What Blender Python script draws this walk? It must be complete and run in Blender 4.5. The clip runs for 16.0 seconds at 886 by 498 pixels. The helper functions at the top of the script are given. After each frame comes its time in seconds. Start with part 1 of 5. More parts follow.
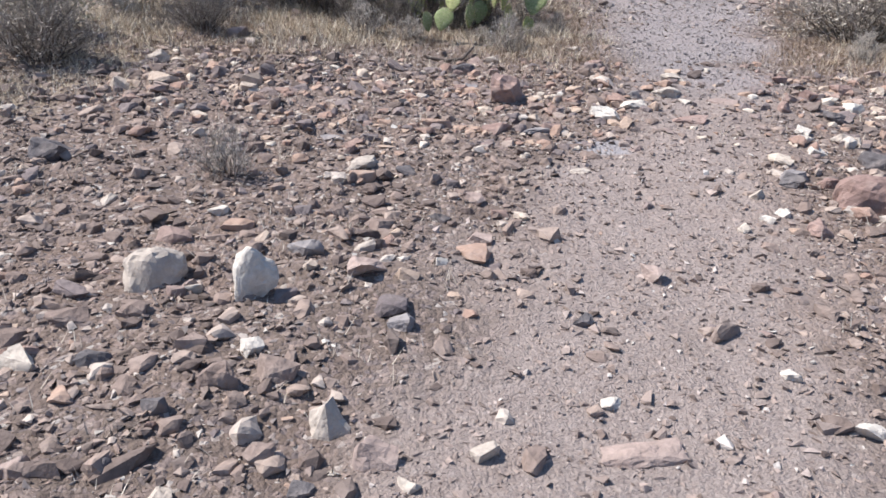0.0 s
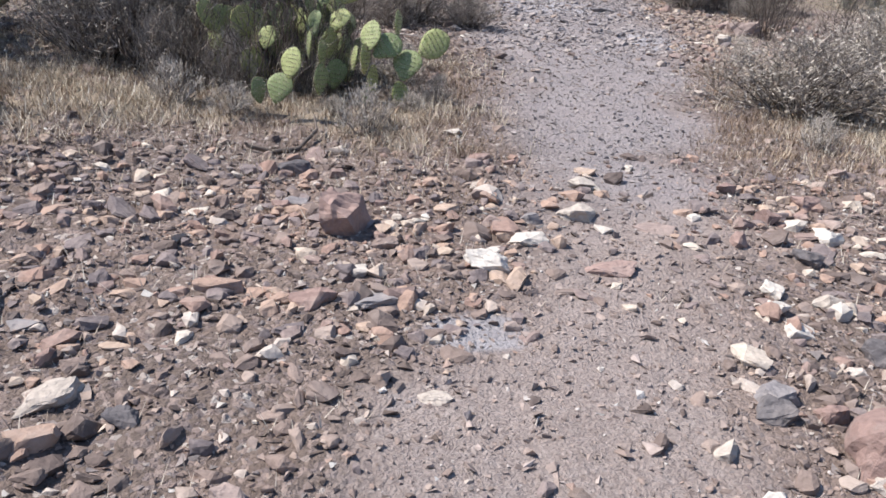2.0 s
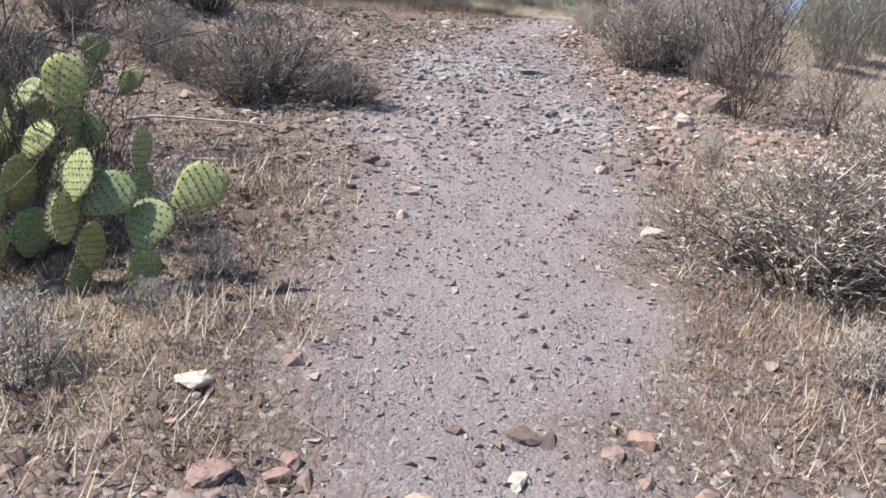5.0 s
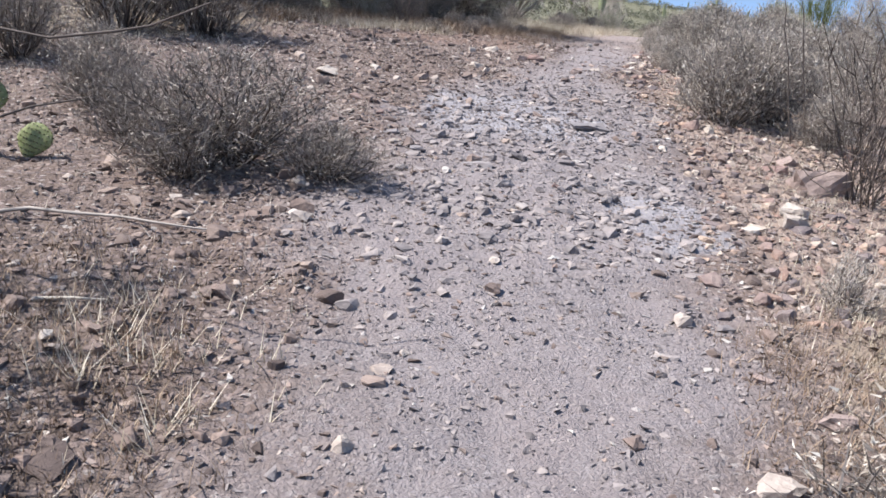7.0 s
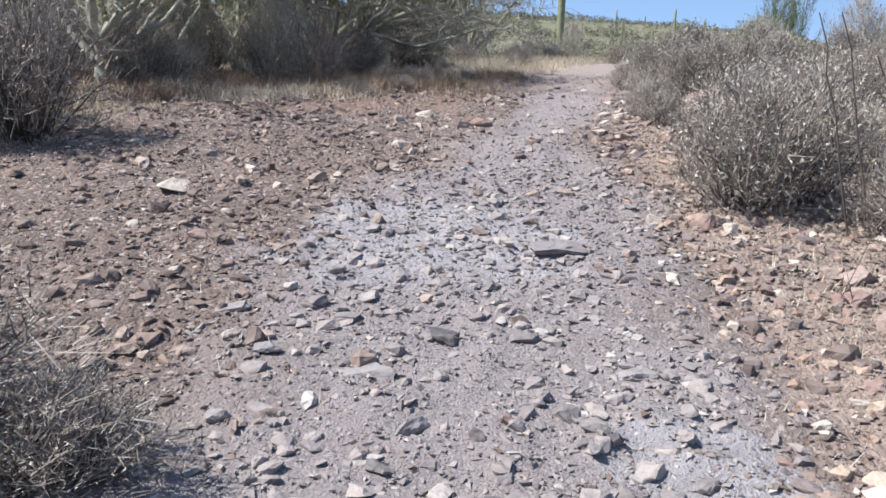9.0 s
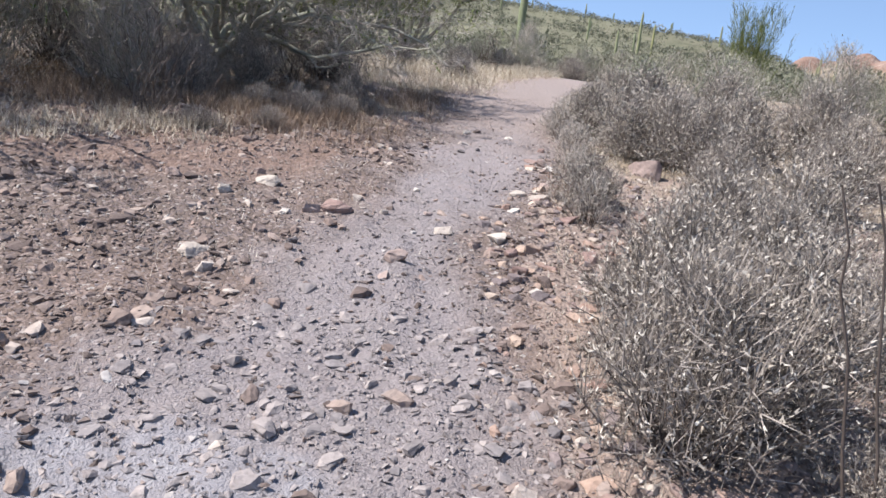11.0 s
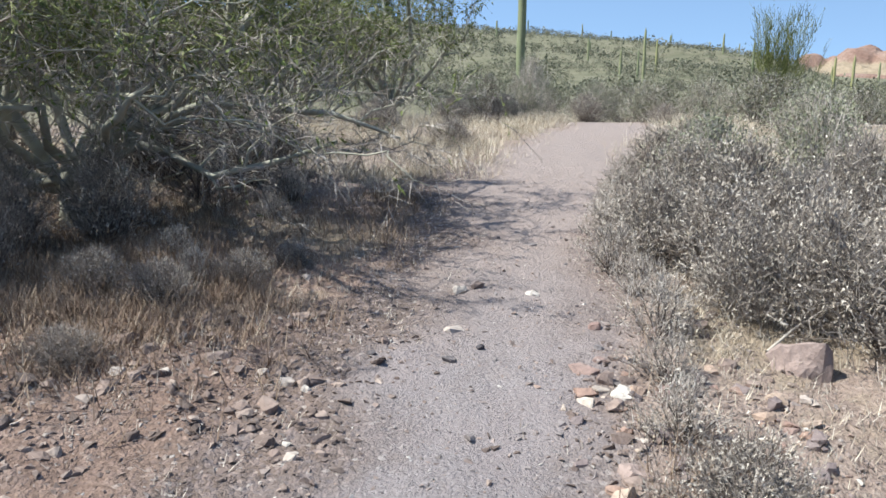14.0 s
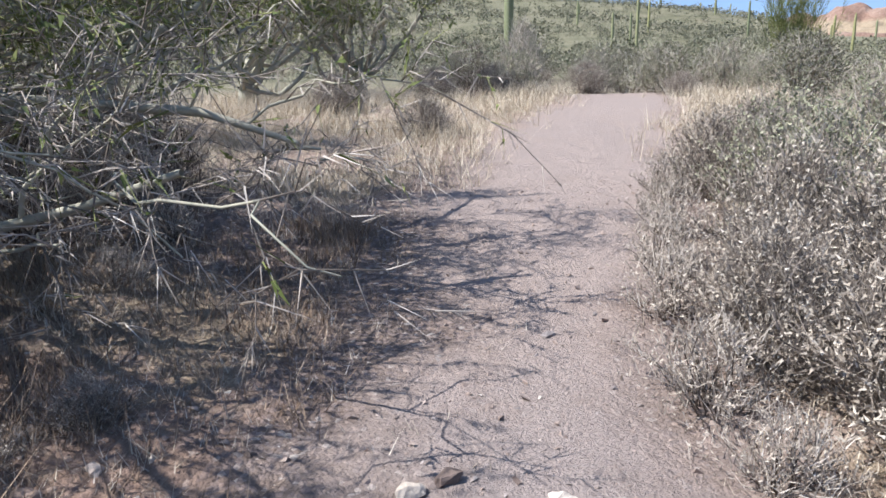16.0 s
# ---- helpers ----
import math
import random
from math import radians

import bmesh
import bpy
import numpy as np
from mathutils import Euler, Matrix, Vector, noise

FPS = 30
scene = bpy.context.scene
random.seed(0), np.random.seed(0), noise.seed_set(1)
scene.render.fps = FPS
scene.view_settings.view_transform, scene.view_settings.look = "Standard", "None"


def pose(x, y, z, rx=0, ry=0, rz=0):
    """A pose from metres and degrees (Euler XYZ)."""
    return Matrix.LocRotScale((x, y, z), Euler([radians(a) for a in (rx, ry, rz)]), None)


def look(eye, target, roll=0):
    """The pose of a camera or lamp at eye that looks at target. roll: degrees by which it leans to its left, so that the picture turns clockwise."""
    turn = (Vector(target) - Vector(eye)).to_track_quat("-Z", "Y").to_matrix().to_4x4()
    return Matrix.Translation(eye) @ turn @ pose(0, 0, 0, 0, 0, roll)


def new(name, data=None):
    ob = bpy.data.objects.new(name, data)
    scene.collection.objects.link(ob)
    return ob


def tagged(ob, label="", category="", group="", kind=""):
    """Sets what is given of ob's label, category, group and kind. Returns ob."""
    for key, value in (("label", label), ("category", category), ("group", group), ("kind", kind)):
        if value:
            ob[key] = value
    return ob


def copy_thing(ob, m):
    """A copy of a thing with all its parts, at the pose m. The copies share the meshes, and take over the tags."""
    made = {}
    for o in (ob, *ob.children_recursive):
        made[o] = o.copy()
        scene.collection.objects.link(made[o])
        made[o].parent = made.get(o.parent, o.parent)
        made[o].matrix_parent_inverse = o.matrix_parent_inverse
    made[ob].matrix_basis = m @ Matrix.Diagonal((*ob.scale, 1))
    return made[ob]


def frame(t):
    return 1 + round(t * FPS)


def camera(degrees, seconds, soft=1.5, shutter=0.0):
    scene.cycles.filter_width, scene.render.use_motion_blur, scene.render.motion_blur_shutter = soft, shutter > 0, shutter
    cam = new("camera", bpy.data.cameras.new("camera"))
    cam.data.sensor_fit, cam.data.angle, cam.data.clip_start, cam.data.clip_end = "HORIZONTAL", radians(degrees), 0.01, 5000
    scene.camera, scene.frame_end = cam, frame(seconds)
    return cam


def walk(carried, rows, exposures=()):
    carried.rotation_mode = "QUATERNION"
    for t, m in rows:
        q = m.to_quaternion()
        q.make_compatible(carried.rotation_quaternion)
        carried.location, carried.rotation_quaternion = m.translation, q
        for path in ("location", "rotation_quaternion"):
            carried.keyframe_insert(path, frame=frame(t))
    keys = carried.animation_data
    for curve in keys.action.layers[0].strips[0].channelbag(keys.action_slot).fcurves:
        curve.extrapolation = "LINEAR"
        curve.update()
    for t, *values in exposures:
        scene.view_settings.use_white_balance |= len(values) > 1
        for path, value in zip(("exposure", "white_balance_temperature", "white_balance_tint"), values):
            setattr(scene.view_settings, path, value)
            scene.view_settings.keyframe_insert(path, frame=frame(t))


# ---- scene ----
cam = camera(59.3, 16.0, soft=1.6)
PATH = [
    (0, (-0.043, 0.001, 1.469), (-0.048, 1.893, 0.821), 0.3),
    (0.5, (-0.056, 0.477, 1.452), (-0.072, 2.374, 0.821), 0.4),
    (1, (0.101, 0.925, 1.513), (0.223, 2.822, 0.891), 1.9),
    (1.5, (0.275, 1.367, 1.704), (0.419, 3.264, 1.088), 1.4),
    (2, (0.426, 1.809, 1.709), (0.634, 3.704, 1.104), 1.9),
    (2.5, (0.65, 2.274, 1.767), (1.01, 4.152, 1.18), 3.5),
    (3, (0.798, 2.719, 1.866), (1.212, 4.586, 1.281), 5.6),
    (3.5, (0.77, 3.14, 1.93), (1.174, 5.013, 1.359), 8.3),
    (4, (0.898, 3.456, 1.9), (1.252, 5.34, 1.331), 6.6),
    (4.2, (1.012, 3.585, 1.941), (1.365, 5.47, 1.375), 3.8),
    (6.3, (1.565, 5.226, 2.217), (1.775, 7.14, 1.676), 4.7),
    (6.5, (1.596, 5.449, 2.265), (1.776, 7.364, 1.715), 4.7),
    (7, (1.822, 5.899, 2.347), (2.009, 7.815, 1.804), 4.9),
    (7.5, (1.922, 6.419, 2.468), (2.103, 8.336, 1.928), 4.8),
    (8, (2.017, 7.011, 2.549), (2.206, 8.929, 2.013), 4.6),
    (8.5, (2.282, 7.558, 2.648), (2.488, 9.489, 2.171), -2.4),
    (9, (2.446, 8.196, 2.656), (2.678, 10.126, 2.187), -0.0),
    (9.5, (2.709, 8.801, 2.732), (3.027, 10.72, 2.268), 2.1),
    (9.7, (2.814, 9.015, 2.808), (3.161, 10.929, 2.344), 2.6),
    (11.8, (3.771, 11.219, 3.353), (4.113, 13.106, 2.786), 7.4),
    (12, (3.839, 11.462, 3.36), (4.183, 13.347, 2.787), 7.6),
    (12.5, (3.984, 12.071, 3.429), (4.283, 13.965, 2.86), 6.3),
    (13, (4.028, 12.761, 3.438), (4.317, 14.658, 2.876), 5.7),
    (13.5, (4.169, 13.447, 3.517), (4.459, 15.37, 3.052), 1.7),
    (14, (4.279, 13.982, 3.644), (4.593, 15.906, 3.199), 0.3),
    (14.5, (4.438, 14.638, 3.708), (4.783, 16.559, 3.271), -0.2),
    (15, (4.671, 15.287, 3.769), (5.024, 17.201, 3.31), 0.1),
    (15.5, (4.788, 16.004, 3.669), (5.141, 17.914, 3.191), -0.1),
    (16, (4.9, 16.59, 3.624), (5.233, 18.491, 3.102), -0.9),
]
# the film camera's own drift: seconds, stops, kelvin, tint
DRIFT = [(0, 0.75, 6500, 10), (1.5, 0.70, 6500, 10), (3.0, 0.74, 6500, 11), (3.3, 0.77, 6750, 10), (4.2, 0.78, 6750, 10), (6.3, 0.80, 6500, 11), (8.4, 0.80, 6400, 11), (8.9, 0.80, 6400, 8), (9.7, 0.80, 6400, 8),
         (11.8, 0.78, 6500, 13), (13.5, 0.80, 6500, 13), (13.95, 0.80, 6400, 4), (15.0, 0.84, 6350, 5), (15.5, 0.86, 6400, 8), (16, 0.88, 6400, 10)]
walk(cam, [(t, look(e, g, r)) for t, e, g, r in PATH], DRIFT)

# ---- sky and sun ----
SUN_FROM = Vector((-0.97, 0.02, 1.36)).normalized()
world = bpy.data.worlds.new("desert_sky")
scene.world = world
world.use_nodes = True
wn = world.node_tree
sky = wn.nodes.new("ShaderNodeTexSky")
sky.sky_type = "NISHITA"
sky.sun_disc = False
sky.sun_elevation = math.asin(SUN_FROM.z)
sky.sun_rotation = math.atan2(SUN_FROM.x, SUN_FROM.y)
sky.altitude = 600
sky.air_density = 1.0
sky.dust_density = 0.0
sky.ozone_density = 0.2
wn.nodes["Background"].inputs[1].default_value = 0.14
# the clear upper sky reaches down to the ridge line
coords = wn.nodes.new("ShaderNodeTexCoord")
lift = wn.nodes.new("ShaderNodeMapping")
lift.inputs["Location"].default_value = (0, 0, 0.29)
wn.links.new(coords.outputs["Generated"], lift.inputs["Vector"])
wn.links.new(lift.outputs[0], sky.inputs[0])
wn.links.new(sky.outputs[0], wn.nodes["Background"].inputs[0])
sun_data = bpy.data.lights.new("sun", "SUN")
sun_data.energy = 5.0
sun_data.angle = radians(0.5)
sun_data.color = (1.0, 0.972, 0.95)
sun = new("sun", sun_data)
sun.matrix_world = look(SUN_FROM * 200, (0, 0, 0))


# ---- materials ----
def material(name, rough=0.9):
    m = bpy.data.materials.new(name)
    m.use_nodes = True
    nt = m.node_tree
    b = nt.nodes["Principled BSDF"]
    b.inputs["Roughness"].default_value = rough
    b.inputs["Specular IOR Level"].default_value = 0.25
    return m, nt, b


def ramp(nt, fac, stops, mode="LINEAR"):
    r = nt.nodes.new("ShaderNodeValToRGB")
    r.color_ramp.interpolation = mode
    el = r.color_ramp.elements
    while len(el) < len(stops):
        el.new(0.5)
    for e, (p, c) in zip(el, stops):
        e.position, e.color = p, (*c, 1)
    nt.links.new(fac, r.inputs[0])
    return r.outputs[0]


def noise_tex(nt, scale, detail=4.0, rough=0.6, coord="Object", vec=None):
    if vec is None:
        tc = nt.nodes.new("ShaderNodeTexCoord")
        vec = tc.outputs[coord]
    n = nt.nodes.new("ShaderNodeTexNoise")
    n.inputs["Scale"].default_value = scale
    n.inputs["Detail"].default_value = detail
    n.inputs["Roughness"].default_value = rough
    nt.links.new(vec, n.inputs["Vector"])
    return n.outputs["Fac"]


def mix_col(nt, fac, a, b, mode="MIX"):
    m = nt.nodes.new("ShaderNodeMix")
    m.data_type, m.blend_type = "RGBA", mode
    if isinstance(fac, float):
        m.inputs[0].default_value = fac
    else:
        nt.links.new(fac, m.inputs[0])
    for sock, v in ((m.inputs[6], a), (m.inputs[7], b)):
        if isinstance(v, tuple):
            sock.default_value = (*v, 1)
        else:
            nt.links.new(v, sock)
    return m.outputs[2]


def maths(nt, op, a, b=None, clamp=False):
    m = nt.nodes.new("ShaderNodeMath")
    m.operation, m.use_clamp = op, clamp
    for sock, v in zip(m.inputs, (a, b)):
        if v is None:
            continue
        if isinstance(v, (int, float)):
            sock.default_value = v
        else:
            nt.links.new(v, sock)
    return m.outputs[0]


def bump(nt, bsdf, height, strength=0.5, dist=0.02):
    n = nt.nodes.new("ShaderNodeBump")
    n.inputs["Strength"].default_value = strength
    n.inputs["Distance"].default_value = dist
    nt.links.new(height, n.inputs["Height"])
    nt.links.new(n.outputs[0], bsdf.inputs["Normal"])


def colour(nt, bsdf, c):
    nt.links.new(c, bsdf.inputs["Base Color"])


def per_island(nt):
    return nt.nodes.new("ShaderNodeNewGeometry").outputs["Random Per Island"]


def per_object(nt):
    return nt.nodes.new("ShaderNodeObjectInfo").outputs["Random"]


def pebbles(nt, vec, scale):
    """Cell colour and distance of a bed of small pebbles."""
    v = nt.nodes.new("ShaderNodeTexVoronoi")
    v.inputs["Scale"].default_value = scale
    v.inputs["Randomness"].default_value = 1.0
    nt.links.new(vec, v.inputs["Vector"])
    sep = nt.nodes.new("ShaderNodeSeparateColor")
    nt.links.new(v.outputs["Color"], sep.inputs[0])
    return v.outputs["Distance"], sep.outputs[0], sep.outputs[1]


def ground_material():
    m, nt, b = material("desert_soil", 0.95)
    masks = {}
    for key in ("trodden", "straw", "green", "bedrock", "dusty", "tan", "rust"):
        at = nt.nodes.new("ShaderNodeAttribute")
        at.attribute_name = key
        masks[key] = at.outputs["Fac"]
    tc = nt.nodes.new("ShaderNodeTexCoord").outputs["Object"]
    fine = noise_tex(nt, 95, 6, 0.75, vec=tc)
    mid = noise_tex(nt, 6, 6, 0.7, vec=tc)
    patch = noise_tex(nt, 2.2, 5, 0.65, vec=tc)
    big = noise_tex(nt, 0.9, 4, 0.6, vec=tc)
    clod = noise_tex(nt, 24, 5, 0.6, vec=tc)
    d1, c1, t1 = pebbles(nt, tc, 46)
    d2, c2, t2 = pebbles(nt, tc, 105)
    soil = ramp(nt, noise_tex(nt, 38, 6, 0.75, vec=tc), [(0.25, (0.09, 0.067, 0.055)), (0.5, (0.165, 0.125, 0.104)), (0.65, (0.22, 0.167, 0.14)), (0.8, (0.31, 0.25, 0.212))])
    soil = mix_col(nt, ramp(nt, big, [(0.42, (0, 0, 0)), (0.7, (0.5, 0.5, 0.5))]), soil, (0.25, 0.175, 0.138))
    # scattered small pebbles of other colours pressed into the soil
    soil = mix_col(nt, ramp(nt, t1, [(0.62, (0, 0, 0)), (0.66, (0.7, 0.7, 0.7))], "LINEAR"), soil,
                   ramp(nt, c1, [(0.0, (0.15, 0.125, 0.125)), (0.4, (0.26, 0.20, 0.178)), (0.8, (0.35, 0.265, 0.225)), (1.0, (0.54, 0.49, 0.44))]))
    rust = ramp(nt, clod, [(0.3, (0.165, 0.105, 0.078)), (0.55, (0.27, 0.178, 0.135)), (0.75, (0.385, 0.275, 0.215))])
    tm = maths(nt, "ADD", masks["rust"], maths(nt, "MULTIPLY", maths(nt, "SUBTRACT", mid, 0.5), 1.2))
    soil = mix_col(nt, ramp(nt, tm, [(0.4, (0, 0, 0)), (1.1, (0.7, 0.7, 0.7))]), soil, rust)
    tan = ramp(nt, clod, [(0.3, (0.26, 0.19, 0.15)), (0.55, (0.38, 0.29, 0.235)), (0.75, (0.49, 0.395, 0.33))])
    tm = maths(nt, "ADD", masks["tan"], maths(nt, "MULTIPLY", maths(nt, "SUBTRACT", mid, 0.5), 1.2))
    soil = mix_col(nt, ramp(nt, tm, [(0.35, (0, 0, 0)), (0.9, (0.8, 0.8, 0.8))]), soil, tan)
    trail = ramp(nt, c2, [(0.0, (0.232, 0.203, 0.199)), (0.45, (0.266, 0.234, 0.229)), (0.85, (0.304, 0.269, 0.262)), (1.0, (0.37, 0.335, 0.325))])
    trail = mix_col(nt, ramp(nt, patch, [(0.42, (0, 0, 0)), (0.68, (0.75, 0.75, 0.75))]), trail, (0.285, 0.238, 0.226))
    dust = ramp(nt, noise_tex(nt, 60, 6, 0.7, vec=tc), [(0.3, (0.22, 0.173, 0.152)), (0.5, (0.305, 0.246, 0.218)), (0.7, (0.38, 0.318, 0.283))])
    trail = mix_col(nt, masks["dusty"], trail, dust)
    edge = maths(nt, "ADD", masks["trodden"], maths(nt, "MULTIPLY", maths(nt, "SUBTRACT", patch, 0.5), 1.5))
    c = mix_col(nt, ramp(nt, edge, [(0.1, (0, 0, 0)), (0.95, (1, 1, 1))]), soil, trail)
    straw = ramp(nt, fine, [(0.3, (0.19, 0.145, 0.10)), (0.6, (0.36, 0.29, 0.20))])
    sm = maths(nt, "ADD", masks["straw"], maths(nt, "MULTIPLY", maths(nt, "SUBTRACT", mid, 0.5), 1.6))
    c = mix_col(nt, ramp(nt, sm, [(0.45, (0, 0, 0)), (0.9, (0.75, 0.75, 0.75))]), c, straw)
    rock = ramp(nt, mid, [(0.3, (0.26, 0.24, 0.245)), (0.55, (0.35, 0.328, 0.332)), (0.75, (0.46, 0.44, 0.435))])
    rm = maths(nt, "ADD", masks["bedrock"], maths(nt, "MULTIPLY", maths(nt, "SUBTRACT", patch, 0.5), 2.4))
    c = mix_col(nt, ramp(nt, rm, [(0.45, (0, 0, 0)), (0.8, (0.8, 0.8, 0.8))]), c, rock)
    grain = ramp(nt, fine, [(0.3, (0.62, 0.62, 0.62)), (0.7, (1.28, 1.28, 1.28))])
    c = mix_col(nt, 0.5, c, grain, "MULTIPLY")
    far = ramp(nt, noise_tex(nt, 0.25, 6, 0.7, vec=tc),
               [(0.3, (0.11, 0.11, 0.065)), (0.5, (0.155, 0.148, 0.092)), (0.7, (0.22, 0.195, 0.135))])
    c = mix_col(nt, masks["green"], c, far)
    colour(nt, b, c)
    stony = maths(nt, "SUBTRACT", 1.0, maths(nt, "MULTIPLY", masks["trodden"], 0.6))
    h = maths(nt, "ADD", maths(nt, "MULTIPLY", fine, 0.5), maths(nt, "MULTIPLY", maths(nt, "MULTIPLY", d1, stony), -0.55))
    h = maths(nt, "ADD", h, maths(nt, "MULTIPLY", d2, -0.22))
    h = maths(nt, "ADD", h, maths(nt, "MULTIPLY", maths(nt, "MULTIPLY", clod, stony), 0.9))
    h = maths(nt, "ADD", h, maths(nt, "MULTIPLY", mid, 1.3))
    bump(nt, b, h, 0.8, 0.03)
    return m


def stone_material(name, stops, island=True, grain=28, big_grain=5):
    m, nt, b = material(name, 0.9)
    rnd = per_island(nt) if island else per_object(nt)
    c = ramp(nt, rnd, stops, "LINEAR")
    n1 = noise_tex(nt, grain, 5, 0.7)
    n2 = noise_tex(nt, big_grain, 4, 0.6)
    c = mix_col(nt, 0.75, c, ramp(nt, n1, [(0.3, (0.62, 0.60, 0.58)), (0.7, (1.15, 1.13, 1.10))]), "MULTIPLY")
    c = mix_col(nt, ramp(nt, n2, [(0.5, (0, 0, 0)), (0.75, (0.5, 0.5, 0.5))]), c, (0.33, 0.27, 0.235))
    colour(nt, b, c)
    bump(nt, b, maths(nt, "ADD", n1, n2), 0.8, 0.014)
    return m


def plant_material(name, stops, rough=0.75):
    m, nt, b = material(name, rough)
    c = ramp(nt, per_island(nt), stops)
    n = noise_tex(nt, 9, 3, 0.6)
    c = mix_col(nt, 0.6, c, ramp(nt, n, [(0.3, (0.65, 0.65, 0.65)), (0.7, (1.2, 1.2, 1.2))]), "MULTIPLY")
    colour(nt, b, c)
    return m


MAT_GROUND = ground_material()
MAT_GRAVEL = stone_material("gravel_mixed", [(0.0, (0.16, 0.138, 0.13)), (0.35, (0.235, 0.20, 0.188)), (0.6, (0.30, 0.24, 0.21)),
                                             (0.8, (0.34, 0.245, 0.20)), (0.93, (0.42, 0.38, 0.34)), (1.0, (0.58, 0.54, 0.49))])
MAT_TRAIL_GRAVEL = stone_material("gravel_grey", [(0.0, (0.20, 0.178, 0.174)), (0.4, (0.268, 0.239, 0.232)), (0.75, (0.325, 0.285, 0.27)),
                                                  (0.95, (0.38, 0.33, 0.305)), (1.0, (0.50, 0.465, 0.435))])
MAT_BROWN_GRIT = stone_material("gravel_brown", [(0.0, (0.21, 0.164, 0.145)), (0.4, (0.28, 0.22, 0.193)), (0.75, (0.35, 0.277, 0.242)),
                                                (0.93, (0.41, 0.34, 0.31)), (1.0, (0.60, 0.56, 0.52))])
MAT_CLOD = stone_material("soil_clod", [(0.0, (0.11, 0.083, 0.071)), (0.5, (0.175, 0.134, 0.115)), (1.0, (0.245, 0.19, 0.162))], True, 45, 14)
MAT_RUBBLE = stone_material("rubble_brown", [(0.0, (0.105, 0.08, 0.072)), (0.35, (0.195, 0.148, 0.128)), (0.65, (0.262, 0.197, 0.167)),
                                             (0.88, (0.36, 0.283, 0.238)), (1.0, (0.52, 0.455, 0.40))])
MAT_RED_RUBBLE = stone_material("rubble_red", [(0.0, (0.15, 0.125, 0.125)), (0.3, (0.24, 0.192, 0.182)), (0.5, (0.31, 0.205, 0.165)), (0.68, (0.38, 0.265, 0.205)),
                                               (0.85, (0.45, 0.345, 0.27)), (1.0, (0.60, 0.53, 0.45))], True, 34, 11)
ROCK_MATS = {
    "pale": stone_material("rock_pale", [(0, (0.50, 0.44, 0.38)), (1, (0.42, 0.36, 0.31))], False, 30, 9),
    "white": stone_material("rock_white", [(0, (0.62, 0.57, 0.51)), (1, (0.54, 0.48, 0.42))], False, 30, 9),
    "red": stone_material("rock_red", [(0, (0.26, 0.175, 0.152)), (1, (0.32, 0.225, 0.195))], False, 30, 9),
    "pink": stone_material("rock_pink", [(0, (0.38, 0.295, 0.26)), (1, (0.32, 0.245, 0.215))], False, 30, 9),
    "brown": stone_material("rock_brown", [(0, (0.20, 0.15, 0.13)), (1, (0.28, 0.215, 0.185))], False, 30, 9),
    "grey": stone_material("rock_grey", [(0, (0.235, 0.215, 0.215)), (1, (0.30, 0.275, 0.27))], False, 30, 9),
    "dark": stone_material("rock_dark", [(0, (0.105, 0.095, 0.10)), (1, (0.155, 0.14, 0.14))], False, 30, 9),
}


# ---- ground ----
def lattice(ix, iy):
    h = np.sin(ix * 127.1 + iy * 311.7) * 43758.5453
    return h - np.floor(h)


def value_noise(x, y):
    ix, iy = np.floor(x), np.floor(y)
    fx, fy = x - ix, y - iy
    fx, fy = fx * fx * (3 - 2 * fx), fy * fy * (3 - 2 * fy)
    a = lattice(ix, iy) * (1 - fx) + lattice(ix + 1, iy) * fx
    b = lattice(ix, iy + 1) * (1 - fx) + lattice(ix + 1, iy + 1) * fx
    return a * (1 - fy) + b * fy - 0.5


def fbm(x, y, octaves=4):
    s, a = 0.0, 1.0
    for k in range(octaves):
        s = s + a * value_noise(x * 2 ** k + 17.3 * k, y * 2 ** k - 9.1 * k)
        a *= 0.5
    return s


def smooth(a, b, v):
    t = np.clip((v - a) / (b - a), 0, 1)
    return t * t * (3 - 2 * t)


PROFILE_Y = [-80, -60, -30, -3, 2.5, 4, 5.5, 7, 9, 11, 13, 15, 17, 19, 23.5, 28, 32, 40, 60]
PROFILE_Z = [-7, -6.5, -3.6, -0.5, 0.29, 0.525, 0.8, 0.985, 1.235, 1.47, 1.77, 1.99, 2.17, 2.29, 2.43, 2.57, 2.50, 1.9, 0.8]
TRAIL_Y = [-8, 0, 1.9, 3.4, 5.1, 5.8, 7, 8.3, 10, 12, 13.6, 14.3, 15.6, 17.4, 18.7, 20.4, 22.5, 26.3, 29, 34]
TRAIL_L = [-2.0, -0.6, -0.1, 0.35, 1.2, 1.4, 1.45, 1.55, 1.6, 2.15, 2.8, 3.35, 3.85, 4.6, 5.1, 5.7, 5.95, 7.6, 9.1, 11.0]
TRAIL_R = [0.6, 0.9, 1.2, 1.4, 2.0, 2.2, 2.7, 3.15, 3.75, 4.1, 4.35, 4.5, 4.8, 5.5, 6.05, 6.7, 7.8, 9.7, 11.2, 13.0]


def trail_mask(x, y):
    """1 on the trodden trail, falling to 0 some way off it."""
    l, r = np.interp(y, TRAIL_Y, TRAIL_L), np.interp(y, TRAIL_Y, TRAIL_R)
    d = np.maximum(l - x, x - r)
    return 1 - smooth(-0.4, 0.5, d + 0.5 * fbm(x * 1.3, y * 1.3, 4))


